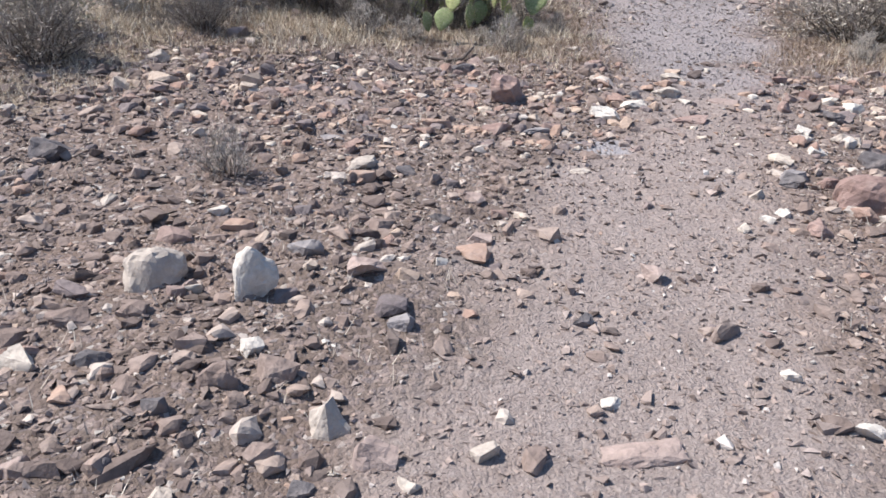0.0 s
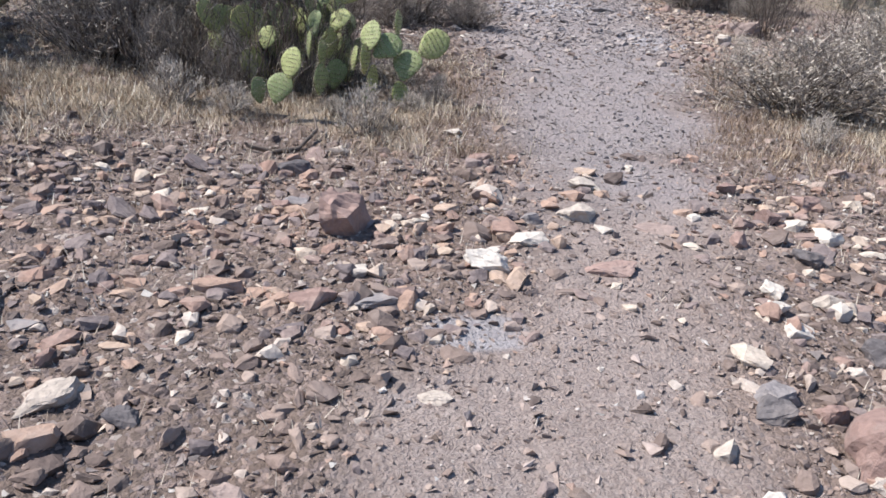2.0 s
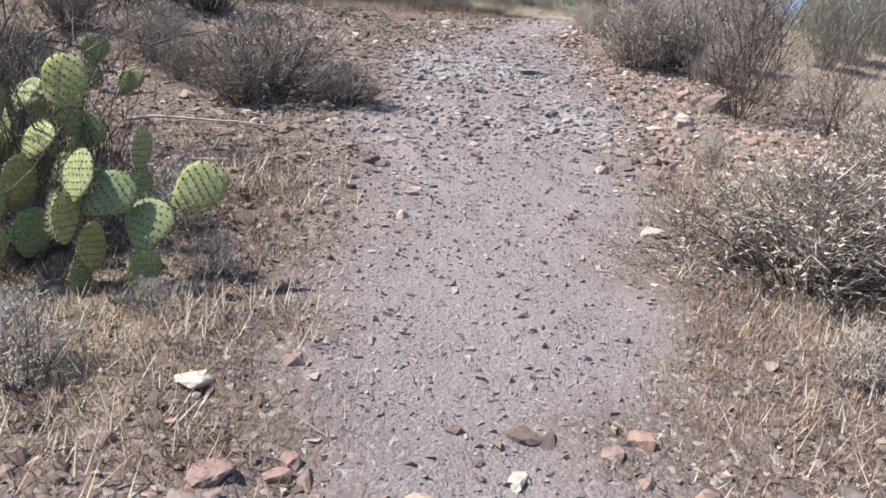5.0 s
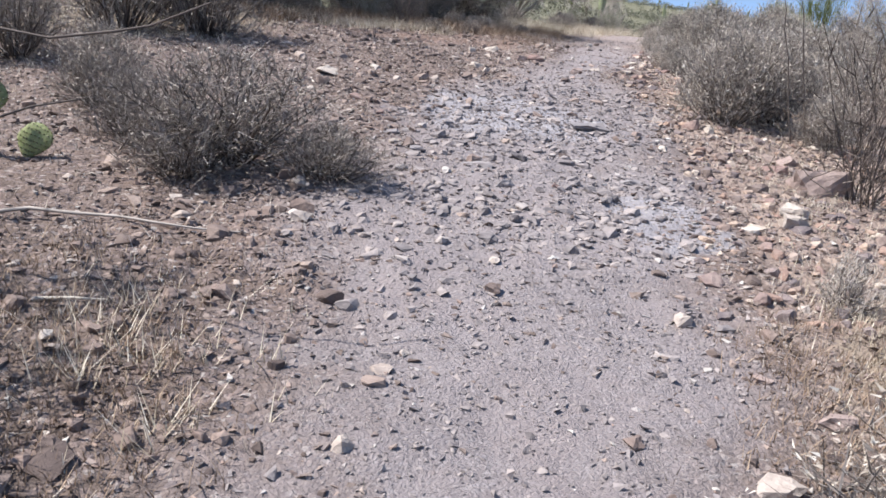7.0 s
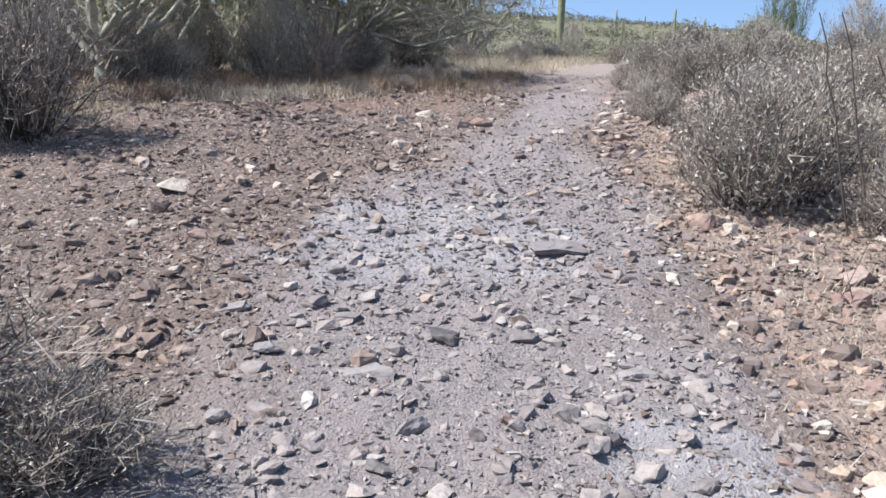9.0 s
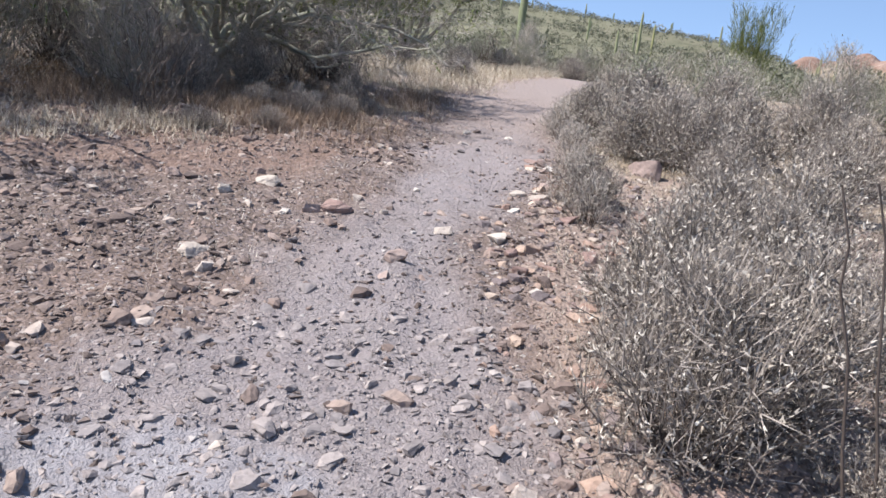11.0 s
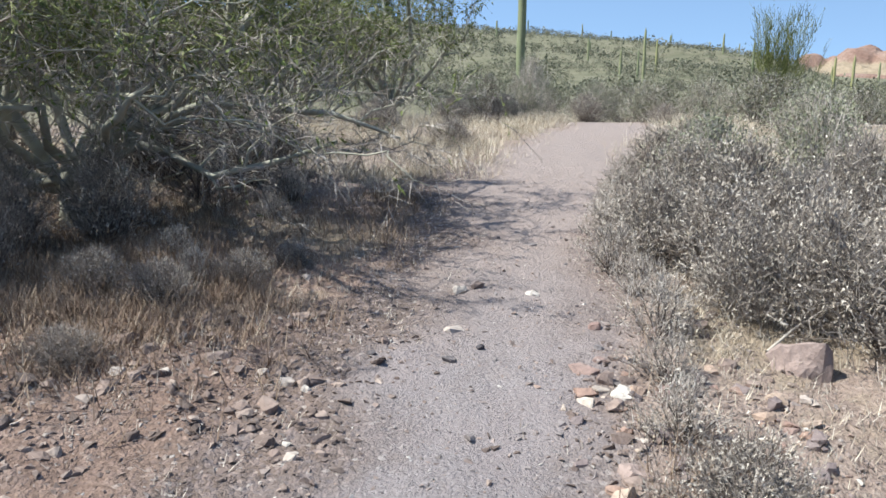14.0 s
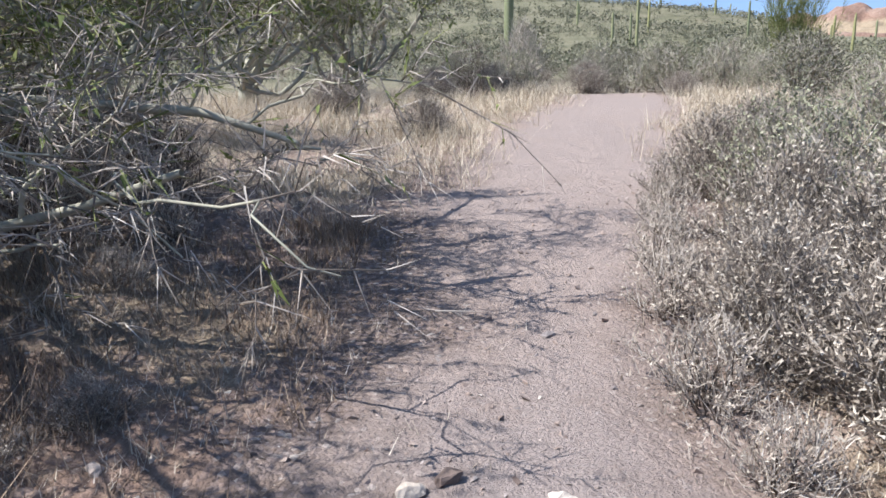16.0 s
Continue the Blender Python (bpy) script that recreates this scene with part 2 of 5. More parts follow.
def height(x, y):
    x, y = np.asarray(x, float), np.asarray(y, float)
    prof = sum(np.interp(y + o, PROFILE_Y, PROFILE_Z) for o in (-0.8, -0.4, 0, 0.4, 0.8)) / 5
    tx = np.interp(y, [0, 5, 10, 15, 20, 25], [0.9, 1.5, 2.9, 4.4, 6, 7.2])
    z = prof - 0.036 * np.clip(x - tx, -6, 6) * np.clip((25 - y) / 10, 0, 1)
    # the hill, the valley and the plain beyond the crest
    dx, dy = x - 4.7, y - 15
    r = np.hypot(dx, dy)
    az = np.degrees(np.arctan2(dx, dy))
    elev = np.interp(az, [-180, -60, -20, 0, 11.7, 19, 28.4, 33, 36, 45, 90, 180], [0, 1, 4, 3.6, 3.0, 2.35, 1.4, 0.5, -1.0, -1.3, -1.5, 0])
    ridge = 3.7 + np.tan(np.radians(elev)) * 220
    hill = 1.7 + (ridge - 1.7) * smooth(45, 220, r) - np.clip(r - 240, 0, 600) * 0.02 * (az < 34)
    hill = hill + fbm(x * 0.02, y * 0.02, 4) * 5 * smooth(40, 150, r) * np.clip(1.2 - r / 900, 0, 1)
    k = smooth(16, 40, r) * smooth(24, 34, y)
    z = z * (1 - k) + hill * k
    z = z + np.where(y < -30, 0, 0.10 * fbm(x * 0.35, y * 0.35, 3)) * smooth(0.3, 2.5, np.abs(x - tx))
    return z


def rough_height(x, y):
    tm = trail_mask(x, y)
    rubble = 1 - 0.8 * tm
    clods = np.maximum(fbm(x * 6.5 + 3, y * 6.5, 3), -0.12)
    return height(x, y) + 0.04 * rubble * fbm(x * 2.2, y * 2.2, 3) + 0.05 * rubble * clods + 0.022 * tm * fbm(x * 2.6, y * 2.6, 3) + 0.016 * tm * fbm(x * 8, y * 8, 2) + 0.042 * tm * clods * smooth(8, 9.5, y) * (1 - smooth(15.5, 17, y))


def straw_mask(x, y):
    """Where dry grass and litter cover the soil."""
    l, r = np.interp(y, TRAIL_Y, TRAIL_L), np.interp(y, TRAIL_Y, TRAIL_R)
    off = np.maximum(l - x, x - r)
    left = smooth(0.25, 0.9, l - x) * (1.1 * smooth(5.4, 7.0, y + 0.9 * fbm(x * 1.1, y * 1.1, 3)) * (1 - smooth(7.0, 8.0, y)) + 0.8 * smooth(16.7, 18.4, y))
    right = smooth(0.1, 0.7, x - r) * (smooth(5.4, 7.2, y + 0.9 * fbm(x, y, 3)) * (1 - 0.6 * smooth(8.5, 10, y)) + 0.9 * smooth(17, 18, y))
    back = smooth(24, 27, y) * smooth(-0.2, 0.6, off)
    side = smooth(2.5, 4.0, off)
    m = np.maximum.reduce([left, right, back, side])
    return np.clip(m * (0.75 + 0.9 * fbm(x * 0.9, y * 0.9, 3)), 0, 1)


def axis_steps(lo, hi, step, far, growth=1.16):
    a = list(np.arange(lo, hi + step / 2, step))
    for sign in (-1, 1):
        d, v = step, (hi if sign > 0 else lo)
        while abs(v) < far:
            d = min(d * growth, 120)
            v += sign * d
            if sign > 0:
                a.append(v)
            else:
                a.insert(0, v)
    return np.array(a)


gx, gy = axis_steps(-3.4, 7.8, 0.056, 2600), axis_steps(0.8, 24.0, 0.056, 2600)
GX, GY = np.meshgrid(gx, gy)
GZ = rough_height(GX, GY)
nx, ny = len(gx), len(gy)
idx = np.arange(nx * ny).reshape(ny, nx)
quads = np.stack([idx[:-1, :-1], idx[:-1, 1:], idx[1:, 1:], idx[1:, :-1]], -1).reshape(-1, 4)
ground_mesh = bpy.data.meshes.new("ground")
ground_mesh.from_pydata(np.stack([GX, GY, GZ], -1).reshape(-1, 3).tolist(), [], quads.tolist())
ground_mesh.polygons.foreach_set("use_smooth", np.ones(len(quads), bool))
RR = np.hypot(GX - 4.7, GY - 15)
EDGE_Y = GY + 0.7 * fbm(GX * 1.4, GY * 1.4, 3)
TAN = smooth(-0.1, 0.5, GX - np.interp(GY, TRAIL_Y, TRAIL_R)) * (1 - smooth(1.2, 2.4, GX - np.interp(GY, TRAIL_Y, TRAIL_R))) * smooth(7.0, 9.0, GY) * (1 - smooth(18, 21, GY))
TAN = np.maximum(TAN, smooth(23.0, 25.5, EDGE_Y) * (1 - smooth(34, 38, GY)) * 0.8)
RUST = smooth(0.2, 0.9, np.interp(GY, TRAIL_Y, TRAIL_L) - GX) * smooth(15.0, 16.2, EDGE_Y) * (1 - 0.5 * smooth(18.5, 21, GY)) * (1 - smooth(22, 24, GY)) + 0.45 * smooth(3.9, 4.6, EDGE_Y) * (1 - smooth(5.3, 6.0, EDGE_Y))
BED = np.zeros_like(GX)
for bx, by, bw, bl in ((2.9, 12.35, 1.1, 0.8), (3.55, 10.2, 0.45, 0.6), (0.85, 4.3, 0.24, 0.18)):
    BED = np.maximum(BED, 1 - smooth(0.5, 1.2, np.hypot((GX - bx) / bw, (GY - by) / bl)))
for name, arr in (("trodden", trail_mask(GX, GY)), ("straw", straw_mask(GX, GY)), ("green", smooth(16, 45, RR) * smooth(28, 40, np.maximum(GY, np.abs(GX - 4.7) * 1.5))), ("bedrock", BED), ("dusty", 1 - 0.88 * smooth(5.0, 5.9, EDGE_Y) + 0.85 * smooth(17.0, 20, EDGE_Y)), ("tan", TAN), ("rust", RUST)):
    ground_mesh.attributes.new(name, "FLOAT", "POINT").data.foreach_set("value", arr.reshape(-1).astype(np.float32))
ground_mesh.materials.append(MAT_GROUND)
ground = tagged(new("ground", ground_mesh), "stony desert ground with a trodden grey trail", "ground", kind="structure")


def at_ground(x, y, sink=0.0):
    return float(rough_height(np.array([x]), np.array([y]))[0]) - sink


# ---- loose stones ----
RNG = np.random.default_rng(7)


def hull(points):
    """The faceted hull of a few points, triangulated."""
    bm = bmesh.new()
    for p in points:
        bm.verts.new(p)
    got = bmesh.ops.convex_hull(bm, input=bm.verts)
    loose = [v for v in bm.verts if not v.link_faces]
    bmesh.ops.delete(bm, geom=loose, context="VERTS")
    bmesh.ops.triangulate(bm, faces=bm.faces)
    return bm


def stone_template(rng, corners):
    """A small broken stone about 1 across."""
    n = rng.normal(0, 1, (corners, 3))
    p = unit_rows(np.sign(n) * np.abs(n) ** 0.75) * rng.uniform(0.44, 0.60, (corners, 1))
    bm = hull(p.tolist())
    bm.verts.index_update()
    vs = np.array([v.co[:] for v in bm.verts])
    fs = np.array([[v.index for v in f.verts] for f in bm.faces])
    bm.free()
    return vs, fs


def unit_rows(v):
    return v / np.linalg.norm(v, axis=-1, keepdims=True)


def cobble_template(rng):
    """A larger stone with chipped, slightly worn edges."""
    n = rng.normal(0, 1, (15, 3))
    bm = hull((unit_rows(np.sign(n) * np.abs(n) ** 0.7) * rng.uniform(0.42, 0.66, (15, 1))).tolist())
    bmesh.ops.subdivide_edges(bm, edges=bm.edges, cuts=1, use_grid_fill=True)
    bmesh.ops.smooth_vert(bm, verts=bm.verts, factor=rng.uniform(0.05, 0.3), use_axis_x=True, use_axis_y=True, use_axis_z=True)
    off = Vector(rng.uniform(-50, 50, 3))
    for v in bm.verts:
        v.co += v.co.normalized() * (noise.noise(v.co * 3 + off) * 0.1 + noise.noise(v.co * 8 + off) * 0.05)
    bmesh.ops.triangulate(bm, faces=bm.faces)
    bm.verts.index_update()
    vs = np.array([v.co[:] for v in bm.verts])
    fs = np.array([[v.index for v in f.verts] for f in bm.faces])
    bm.free()
    return vs * 1.12, fs


TEMPLATES = {kind: [stone_template(RNG, n) for k in range(14)] for kind, n in (("coarse", 9), ("mid", 6), ("grit", 5))}
TEMPLATES["cobble"] = [cobble_template(RNG) for k in range(16)]


def joined(name, vs, fs, mat, smooth_faces=False):
    me = bpy.data.meshes.new(name)
    me.vertices.add(len(vs))
    me.vertices.foreach_set("co", np.asarray(vs, np.float32).reshape(-1))
    k = fs.shape[1]
    me.loops.add(fs.size)
    me.loops.foreach_set("vertex_index", fs.reshape(-1).astype(np.int32))
    me.polygons.add(len(fs))
    me.polygons.foreach_set("loop_start", np.arange(0, fs.size, k, dtype=np.int32))
    me.polygons.foreach_set("use_smooth", np.full(len(fs), smooth_faces))
    me.update(calc_edges=True)
    me.materials.append(mat)
    return me


def scatter_stones(name, kind, xs, ys, sizes, mat, label, flat=(0.35, 0.75)):
    if kind == "coarse":
        large = sizes > 0.055
        scatter_stones("large_" + name, "cobble", xs[large], ys[large], sizes[large], mat, label, flat)
        xs, ys, sizes = xs[~large], ys[~large], sizes[~large]
    n = len(xs)
    zs = rough_height(xs, ys)
    kinds = RNG.integers(0, len(TEMPLATES[kind]), n)
    allv, allf, base = [], [], 0
    for k, (tv, tf) in enumerate(TEMPLATES[kind]):
        sel = np.where(kinds == k)[0]
        m = len(sel)
        if not m:
            continue
        sx = sizes[sel] * RNG.uniform(0.8, 1.35, m)
        sy = sizes[sel] * RNG.uniform(0.65, 1.0, m)
        sz = sizes[sel] * RNG.uniform(*flat, m)
        a = RNG.uniform(0, 6.283, m)
        tilt = RNG.normal(0, 0.18, m)
        v = tv[None] * np.stack([sx, sy, sz], -1)[:, None]
        ct, st = np.cos(tilt)[:, None], np.sin(tilt)[:, None]
        v = np.stack([v[..., 0] * ct - v[..., 2] * st, v[..., 1], v[..., 0] * st + v[..., 2] * ct], -1)
        ca, sa = np.cos(a)[:, None], np.sin(a)[:, None]
        v = np.stack([v[..., 0] * ca - v[..., 1] * sa, v[..., 0] * sa + v[..., 1] * ca, v[..., 2]], -1)
        v += np.stack([xs[sel], ys[sel], zs[sel] + sz * 0.06], -1)[:, None]
        allv.append(v.reshape(-1, 3))
        allf.append((tf[None] + base + np.arange(m)[:, None, None] * len(tv)).reshape(-1, 3))
        base += m * len(tv)
    me = joined(name, np.concatenate(allv), np.concatenate(allf), mat)
    return tagged(new(name, me), label, "gravel", kind="stuff")


def spread(n, x0, x1, y0, y1, keep):
    xs, ys = RNG.uniform(x0, x1, n), RNG.uniform(y0, y1, n)
    ok = RNG.uniform(0, 1, n) < keep(xs, ys)
    return xs[ok], ys[ok]


def rubble_zone(x, y):
    """How thick the broken stone lies beside the trail."""
    l, r = np.interp(y, TRAIL_Y, TRAIL_L), np.interp(y, TRAIL_Y, TRAIL_R)
    low = (1 - smooth(5.6, 6.8, y)) * np.where(x < l, 1.0, 0.5)
    low = np.where(x > r + 0.1, 1.0 * (1 - smooth(5.4, 6.6, y)), low)
    mid = smooth(7.1, 8.4, y) * (1 - smooth(17.2, 18.8, y))
    midz = np.where(x < l, 0.98, np.where(x > r, 0.85, 0.55 - 0.35 * smooth(14, 15.5, y)))
    edge = smooth(-4.4, -3.0, x + 0.8 * fbm(x * 0.6, y * 0.6, 3)) * (1 - smooth(5.9, 7.3, x + 0.8 * fbm(x * 0.6, y * 0.6, 3))) * smooth(-2.2, -0.6, y + 0.8 * fbm(x * 0.6, y * 0.6, 3))
    return edge * np.clip(np.maximum(low, mid * midz) + 0.06, 0, 1) * np.clip(0.75 + 1.1 * fbm(x * 0.8, y * 0.8, 3), 0.1, 1)


# coarse broken stone
xs, ys = spread(92000, -4.6, 7.4, -2.2, 19, lambda x, y: rubble_zone(x, y) * (1 - 0.8 * trail_mask(x, y)))
x2, y2 = spread(12000, -3.2, 3.2, 1.0, 6.6, lambda x, y: (1 - smooth(5.4, 6.5, y + 0.6 * fbm(x, y, 3))) * (1 - 0.9 * trail_mask(x, y)) * np.clip(0.8 + fbm(x * 0.9, y * 0.9, 3), 0.2, 1))
xs, ys = np.concatenate([xs, x2]), np.concatenate([ys, y2])
sz = np.clip(RNG.lognormal(math.log(0.0265), 0.55, len(xs)), 0.014, 0.12)
scatter_stones("rubble", "coarse", xs, ys, sz, MAT_RUBBLE, "broken reddish brown stones lying thick beside the trail", (0.4, 0.8))
# larger red, mauve and pale stones across the foot of the rise and along the bend
xs, ys = spread(6000, -2.2, 3.6, 1.6, 6.5, lambda x, y: (0.12 + 0.88 * smooth(3.8, 4.8, y)) * (1 - smooth(5.5, 6.3, y)) * (1 - 0.85 * trail_mask(x, y)))
x2, y2 = spread(3800, 3.0, 6.4, 9.0, 17.6, lambda x, y: (1 - trail_mask(x, y)) * (x > np.interp(y, TRAIL_Y, TRAIL_R) - 0.1) * 0.9)
xs, ys = np.concatenate([xs, x2]), np.concatenate([ys, y2])
sz = np.clip(RNG.lognormal(math.log(0.047), 0.45, len(xs)), 0.024, 0.15)
scatter_stones("red_rubble", "coarse", xs, ys, sz, MAT_RED_RUBBLE, "red, mauve and pale broken stones strewn in bands", (0.35, 0.8))
# soil-coloured clods and half-buried stones between the loose ones
xs, ys = spread(95000, -4.2, 7.0, 0.2, 19, lambda x, y: np.clip(rubble_zone(x, y) * 1.2, 0, 1) * (1 - 0.75 * trail_mask(x, y)) * np.clip(0.6 + 1.6 * fbm(x * 2.1, y * 2.1, 3), 0.15, 1))
sz = np.clip(RNG.lognormal(math.log(0.034), 0.4, len(xs)), 0.015, 0.085)
scatter_stones("soil_clods", "mid", xs, ys, sz, MAT_CLOD, "crumbly brown clods and half-buried stones", (0.35, 0.65))
# middling mixed stones
xs, ys = spread(125000, -4.6, 7.4, -2.2, 20, lambda x, y: np.clip(rubble_zone(x, y) * 1.28 + (0.2 + 0.25 * smooth(5.5, 6.5, y) * (1 - smooth(8.5, 9.5, y))) * smooth(-4.5, -3.2, x) * (1 - smooth(6, 7.3, x)) * smooth(-2, 0, y), 0, 1) * (1 - 0.9 * trail_mask(x, y)) * (1 - 0.45 * smooth(15, 19, y)))
sz = np.clip(RNG.lognormal(math.log(0.021), 0.45, len(xs)), 0.012, 0.06)
scatter_stones("gravel", "mid", xs, ys, sz, MAT_GRAVEL, "mixed grey and reddish gravel strewn over dry soil")
# grey stones trodden into the trail
xs, ys = spread(72000, -2.5, 7.5, -1.5, 20, lambda x, y: trail_mask(x, y) * np.clip(0.45 + 0.9 * fbm(x * 0.9, y * 0.9, 3) + 0.35 * (1 - smooth(4.5, 6, y)) + 0.35 * smooth(8.5, 10.5, y) * (1 - smooth(13.5, 15.5, y)) - 0.4 * smooth(15, 18, y), 0.05, 1))
sz = np.clip(RNG.lognormal(math.log(0.024), 0.45, len(xs)), 0.012, 0.08)
low = (ys + 0.7 * fbm(xs * 1.4, ys * 1.4, 3) < 5.3)
scatter_stones("trail_stones", "mid", xs[~low], ys[~low], sz[~low], MAT_TRAIL_GRAVEL, "grey stones trodden into the trail", (0.45, 0.9))
scatter_stones("brown_trail_stones", "mid", xs[low], ys[low], sz[low], MAT_BROWN_GRIT, "brown stones trodden into the low trail", (0.45, 0.9))
# rough cobbles bedded in the steep middle stretch
xs, ys = spread(14000, 1.2, 5.0, 8.4, 14.6, lambda x, y: trail_mask(x, y) * smooth(8.4, 10, y) * (1 - smooth(12.8, 14.6, y)) * np.clip(0.7 + 1.2 * fbm(x * 1.1 + 5, y * 1.1, 3), 0, 1))
sz = np.clip(RNG.lognormal(math.log(0.031), 0.5, len(xs)), 0.016, 0.1)
scatter_stones("trail_cobbles", "coarse", xs, ys, sz, MAT_TRAIL_GRAVEL, "rough grey cobbles bedded in the steep trail", (0.35, 0.62))
# small grit on the trail: brown below and beyond the grey stretch
xs, ys = spread(300000, -2.5, 8.5, -1.5, 23, lambda x, y: trail_mask(x, y) * (0.35 + 0.65 * smooth(0.2, 1.2, y)) * (1 - 0.8 * smooth(13.5, 17, y)))
sz = np.clip(RNG.lognormal(math.log(0.0145), 0.5, len(xs)), 0.008, 0.055)
ey = ys + 0.7 * fbm(xs * 1.4, ys * 1.4, 3) + RNG.normal(0, 0.25, len(xs))
grey_part = (ey > 5.3) & (ey < 16.0)
scatter_stones("trail_grit", "grit", xs[grey_part], ys[grey_part], sz[grey_part], MAT_TRAIL_GRAVEL, "fine grey grit on the trodden trail", (0.4, 0.9))
scatter_stones("brown_grit", "grit", xs[~grey_part], ys[~grey_part], sz[~grey_part], MAT_BROWN_GRIT, "fine brown grit on the dusty trail", (0.4, 0.9))


# ---- plant materials ----
MAT_STRAW = plant_material("dry_straw", [(0, (0.34, 0.275, 0.195)), (0.5, (0.49, 0.415, 0.31)), (1, (0.64, 0.57, 0.46))])
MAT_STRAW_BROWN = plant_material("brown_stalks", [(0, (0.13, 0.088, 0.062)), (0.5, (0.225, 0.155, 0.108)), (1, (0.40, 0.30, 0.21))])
MAT_STRAW_GREY = plant_material("weathered_straw", [(0, (0.24, 0.19, 0.15)), (0.5, (0.38, 0.32, 0.26)), (1, (0.56, 0.50, 0.42))])
MAT_TWIG_GREY = plant_material("grey_twigs", [(0, (0.23, 0.198, 0.165)), (0.6, (0.40, 0.35, 0.305)), (1, (0.57, 0.515, 0.455))])
MAT_TWIG_DARK = plant_material("dark_twigs", [(0, (0.06, 0.046, 0.038)), (0.6, (0.12, 0.094, 0.078)), (1, (0.22, 0.175, 0.145))])
MAT_TWIG_BROWN = plant_material("brown_twigs", [(0, (0.12, 0.10, 0.085)), (0.6, (0.24, 0.205, 0.175)), (1, (0.40, 0.345, 0.30))])
MAT_BARK_GREY = plant_material("pale_branch_bark", [(0, (0.20, 0.19, 0.145)), (1, (0.45, 0.43, 0.345))], 0.85)
MAT_LEAF_PALE = plant_material("pale_dry_leaves", [(0, (0.23, 0.19, 0.15)), (0.5, (0.44, 0.385, 0.32)), (1, (0.60, 0.545, 0.465))])
MAT_LEAF_GREY = plant_material("grey_green_leaves", [(0, (0.13, 0.135, 0.09)), (0.5, (0.24, 0.235, 0.16)), (1, (0.42, 0.40, 0.31))])
MAT_LEAF_SAGE = plant_material("sage_leaves", [(0, (0.14, 0.155, 0.09)), (0.5, (0.25, 0.26, 0.165)), (1, (0.43, 0.41, 0.30))])
MAT_TWIG_GREEN = plant_material("green_twigs", [(0, (0.085, 0.095, 0.03)), (0.5, (0.17, 0.185, 0.06)), (1, (0.33, 0.33, 0.14))])
MAT_LEAF_GREEN = plant_material("olive_leaflets", [(0, (0.07, 0.09, 0.025)), (0.5, (0.13, 0.16, 0.045)), (1, (0.25, 0.27, 0.10))])
MAT_FAR_BUSH = plant_material("far_scrub", [(0, (0.105, 0.11, 0.07)), (0.5, (0.165, 0.165, 0.11)), (1, (0.27, 0.25, 0.185))])


def cactus_material(name, low, high, dots):
    m, nt, b = material(name, 0.6)
    n = noise_tex(nt, 14, 4, 0.6)
    c = ramp(nt, n, [(0.3, low), (0.7, high)])
    c = mix_col(nt, 0.8, c, ramp(nt, per_object(nt), [(0, (0.62, 0.72, 0.70)), (0.5, (1.0, 1.0, 0.95)), (1, (1.3, 1.18, 0.85))]), "MULTIPLY")
    scar = noise_tex(nt, 45, 3, 0.7)
    c = mix_col(nt, ramp(nt, scar, [(0.6, (0, 0, 0)), (0.75, (0.6, 0.6, 0.6))]), c, dots)
    colour(nt, b, c)
    bump(nt, b, scar, 0.3, 0.004)
    return m


MAT_PAD = cactus_material("cactus_pad_skin", (0.17, 0.205, 0.085), (0.36, 0.385, 0.19), (0.44, 0.40, 0.26))
MAT_AREOLE = plant_material("cactus_areoles", [(0, (0.05, 0.035, 0.02)), (1, (0.12, 0.08, 0.05))])
MAT_SPINE = plant_material("cactus_spines", [(0, (0.35, 0.28, 0.18)), (1, (0.70, 0.65, 0.52))])
MAT_SAGUARO = cactus_material("saguaro_skin", (0.20, 0.215, 0.12), (0.29, 0.295, 0.175), (0.34, 0.30, 0.21))


def unit(v):
    return v / np.maximum(np.linalg.norm(v, axis=-1, keepdims=True), 1e-9)


def strand_mesh(name, pts, rad, mat, sides=3):
    """Many thin tapering stems at once. pts: n x k x 3, rad: n x k."""
    n, k = rad.shape
    d = unit(pts[:, -1] - pts[:, 0])
    ref = np.where(np.abs(d[:, 2:3]) > 0.9, np.array([[1.0, 0, 0]]), np.array([[0, 0, 1.0]]))
    u = unit(np.cross(d, ref))
    w = np.cross(d, u)
    a = np.arange(sides) * 2 * np.pi / sides
    ring = u[:, None] * np.cos(a)[None, :, None] + w[:, None] * np.sin(a)[None, :, None]
    v = pts[:, :, None] + ring[:, None] * rad[:, :, None, None]
    base = (np.arange(n) * k * sides)[:, None, None]
    i = np.arange(k - 1)[None, :, None] * sides
    j = np.arange(sides)[None, None, :]
    j2 = (j + 1) % sides
    f = np.stack([base + i + j, base + i + j2, base + i + sides + j2, base + i + sides + j], -1)
    return joined(name, v.reshape(-1, 3), f.reshape(-1, 4), mat, True)


def leaf_mesh(name, c, d, size, mat, rng, width=0.42):
    """Small folded leaves: n centres, directions and lengths."""
    n = len(c)
    d = unit(d)
    side = unit(np.cross(d, rng.normal(0, 1, (n, 3))))
    up = np.cross(side, d)
    s = size[:, None]
    v = np.stack([c, c + d * s * 0.5 + side * s * width * 0.5 + up * s * 0.12, c + d * s, c + d * s * 0.5 - side * s * width * 0.5 + up * s * 0.12], 1)
    b = (np.arange(n) * 4)[:, None]
    f = np.stack([b + np.array([[0, 1, 2]]), b + np.array([[0, 2, 3]])], 1)
    return joined(name, v.reshape(-1, 3), f.reshape(-1, 3), mat)


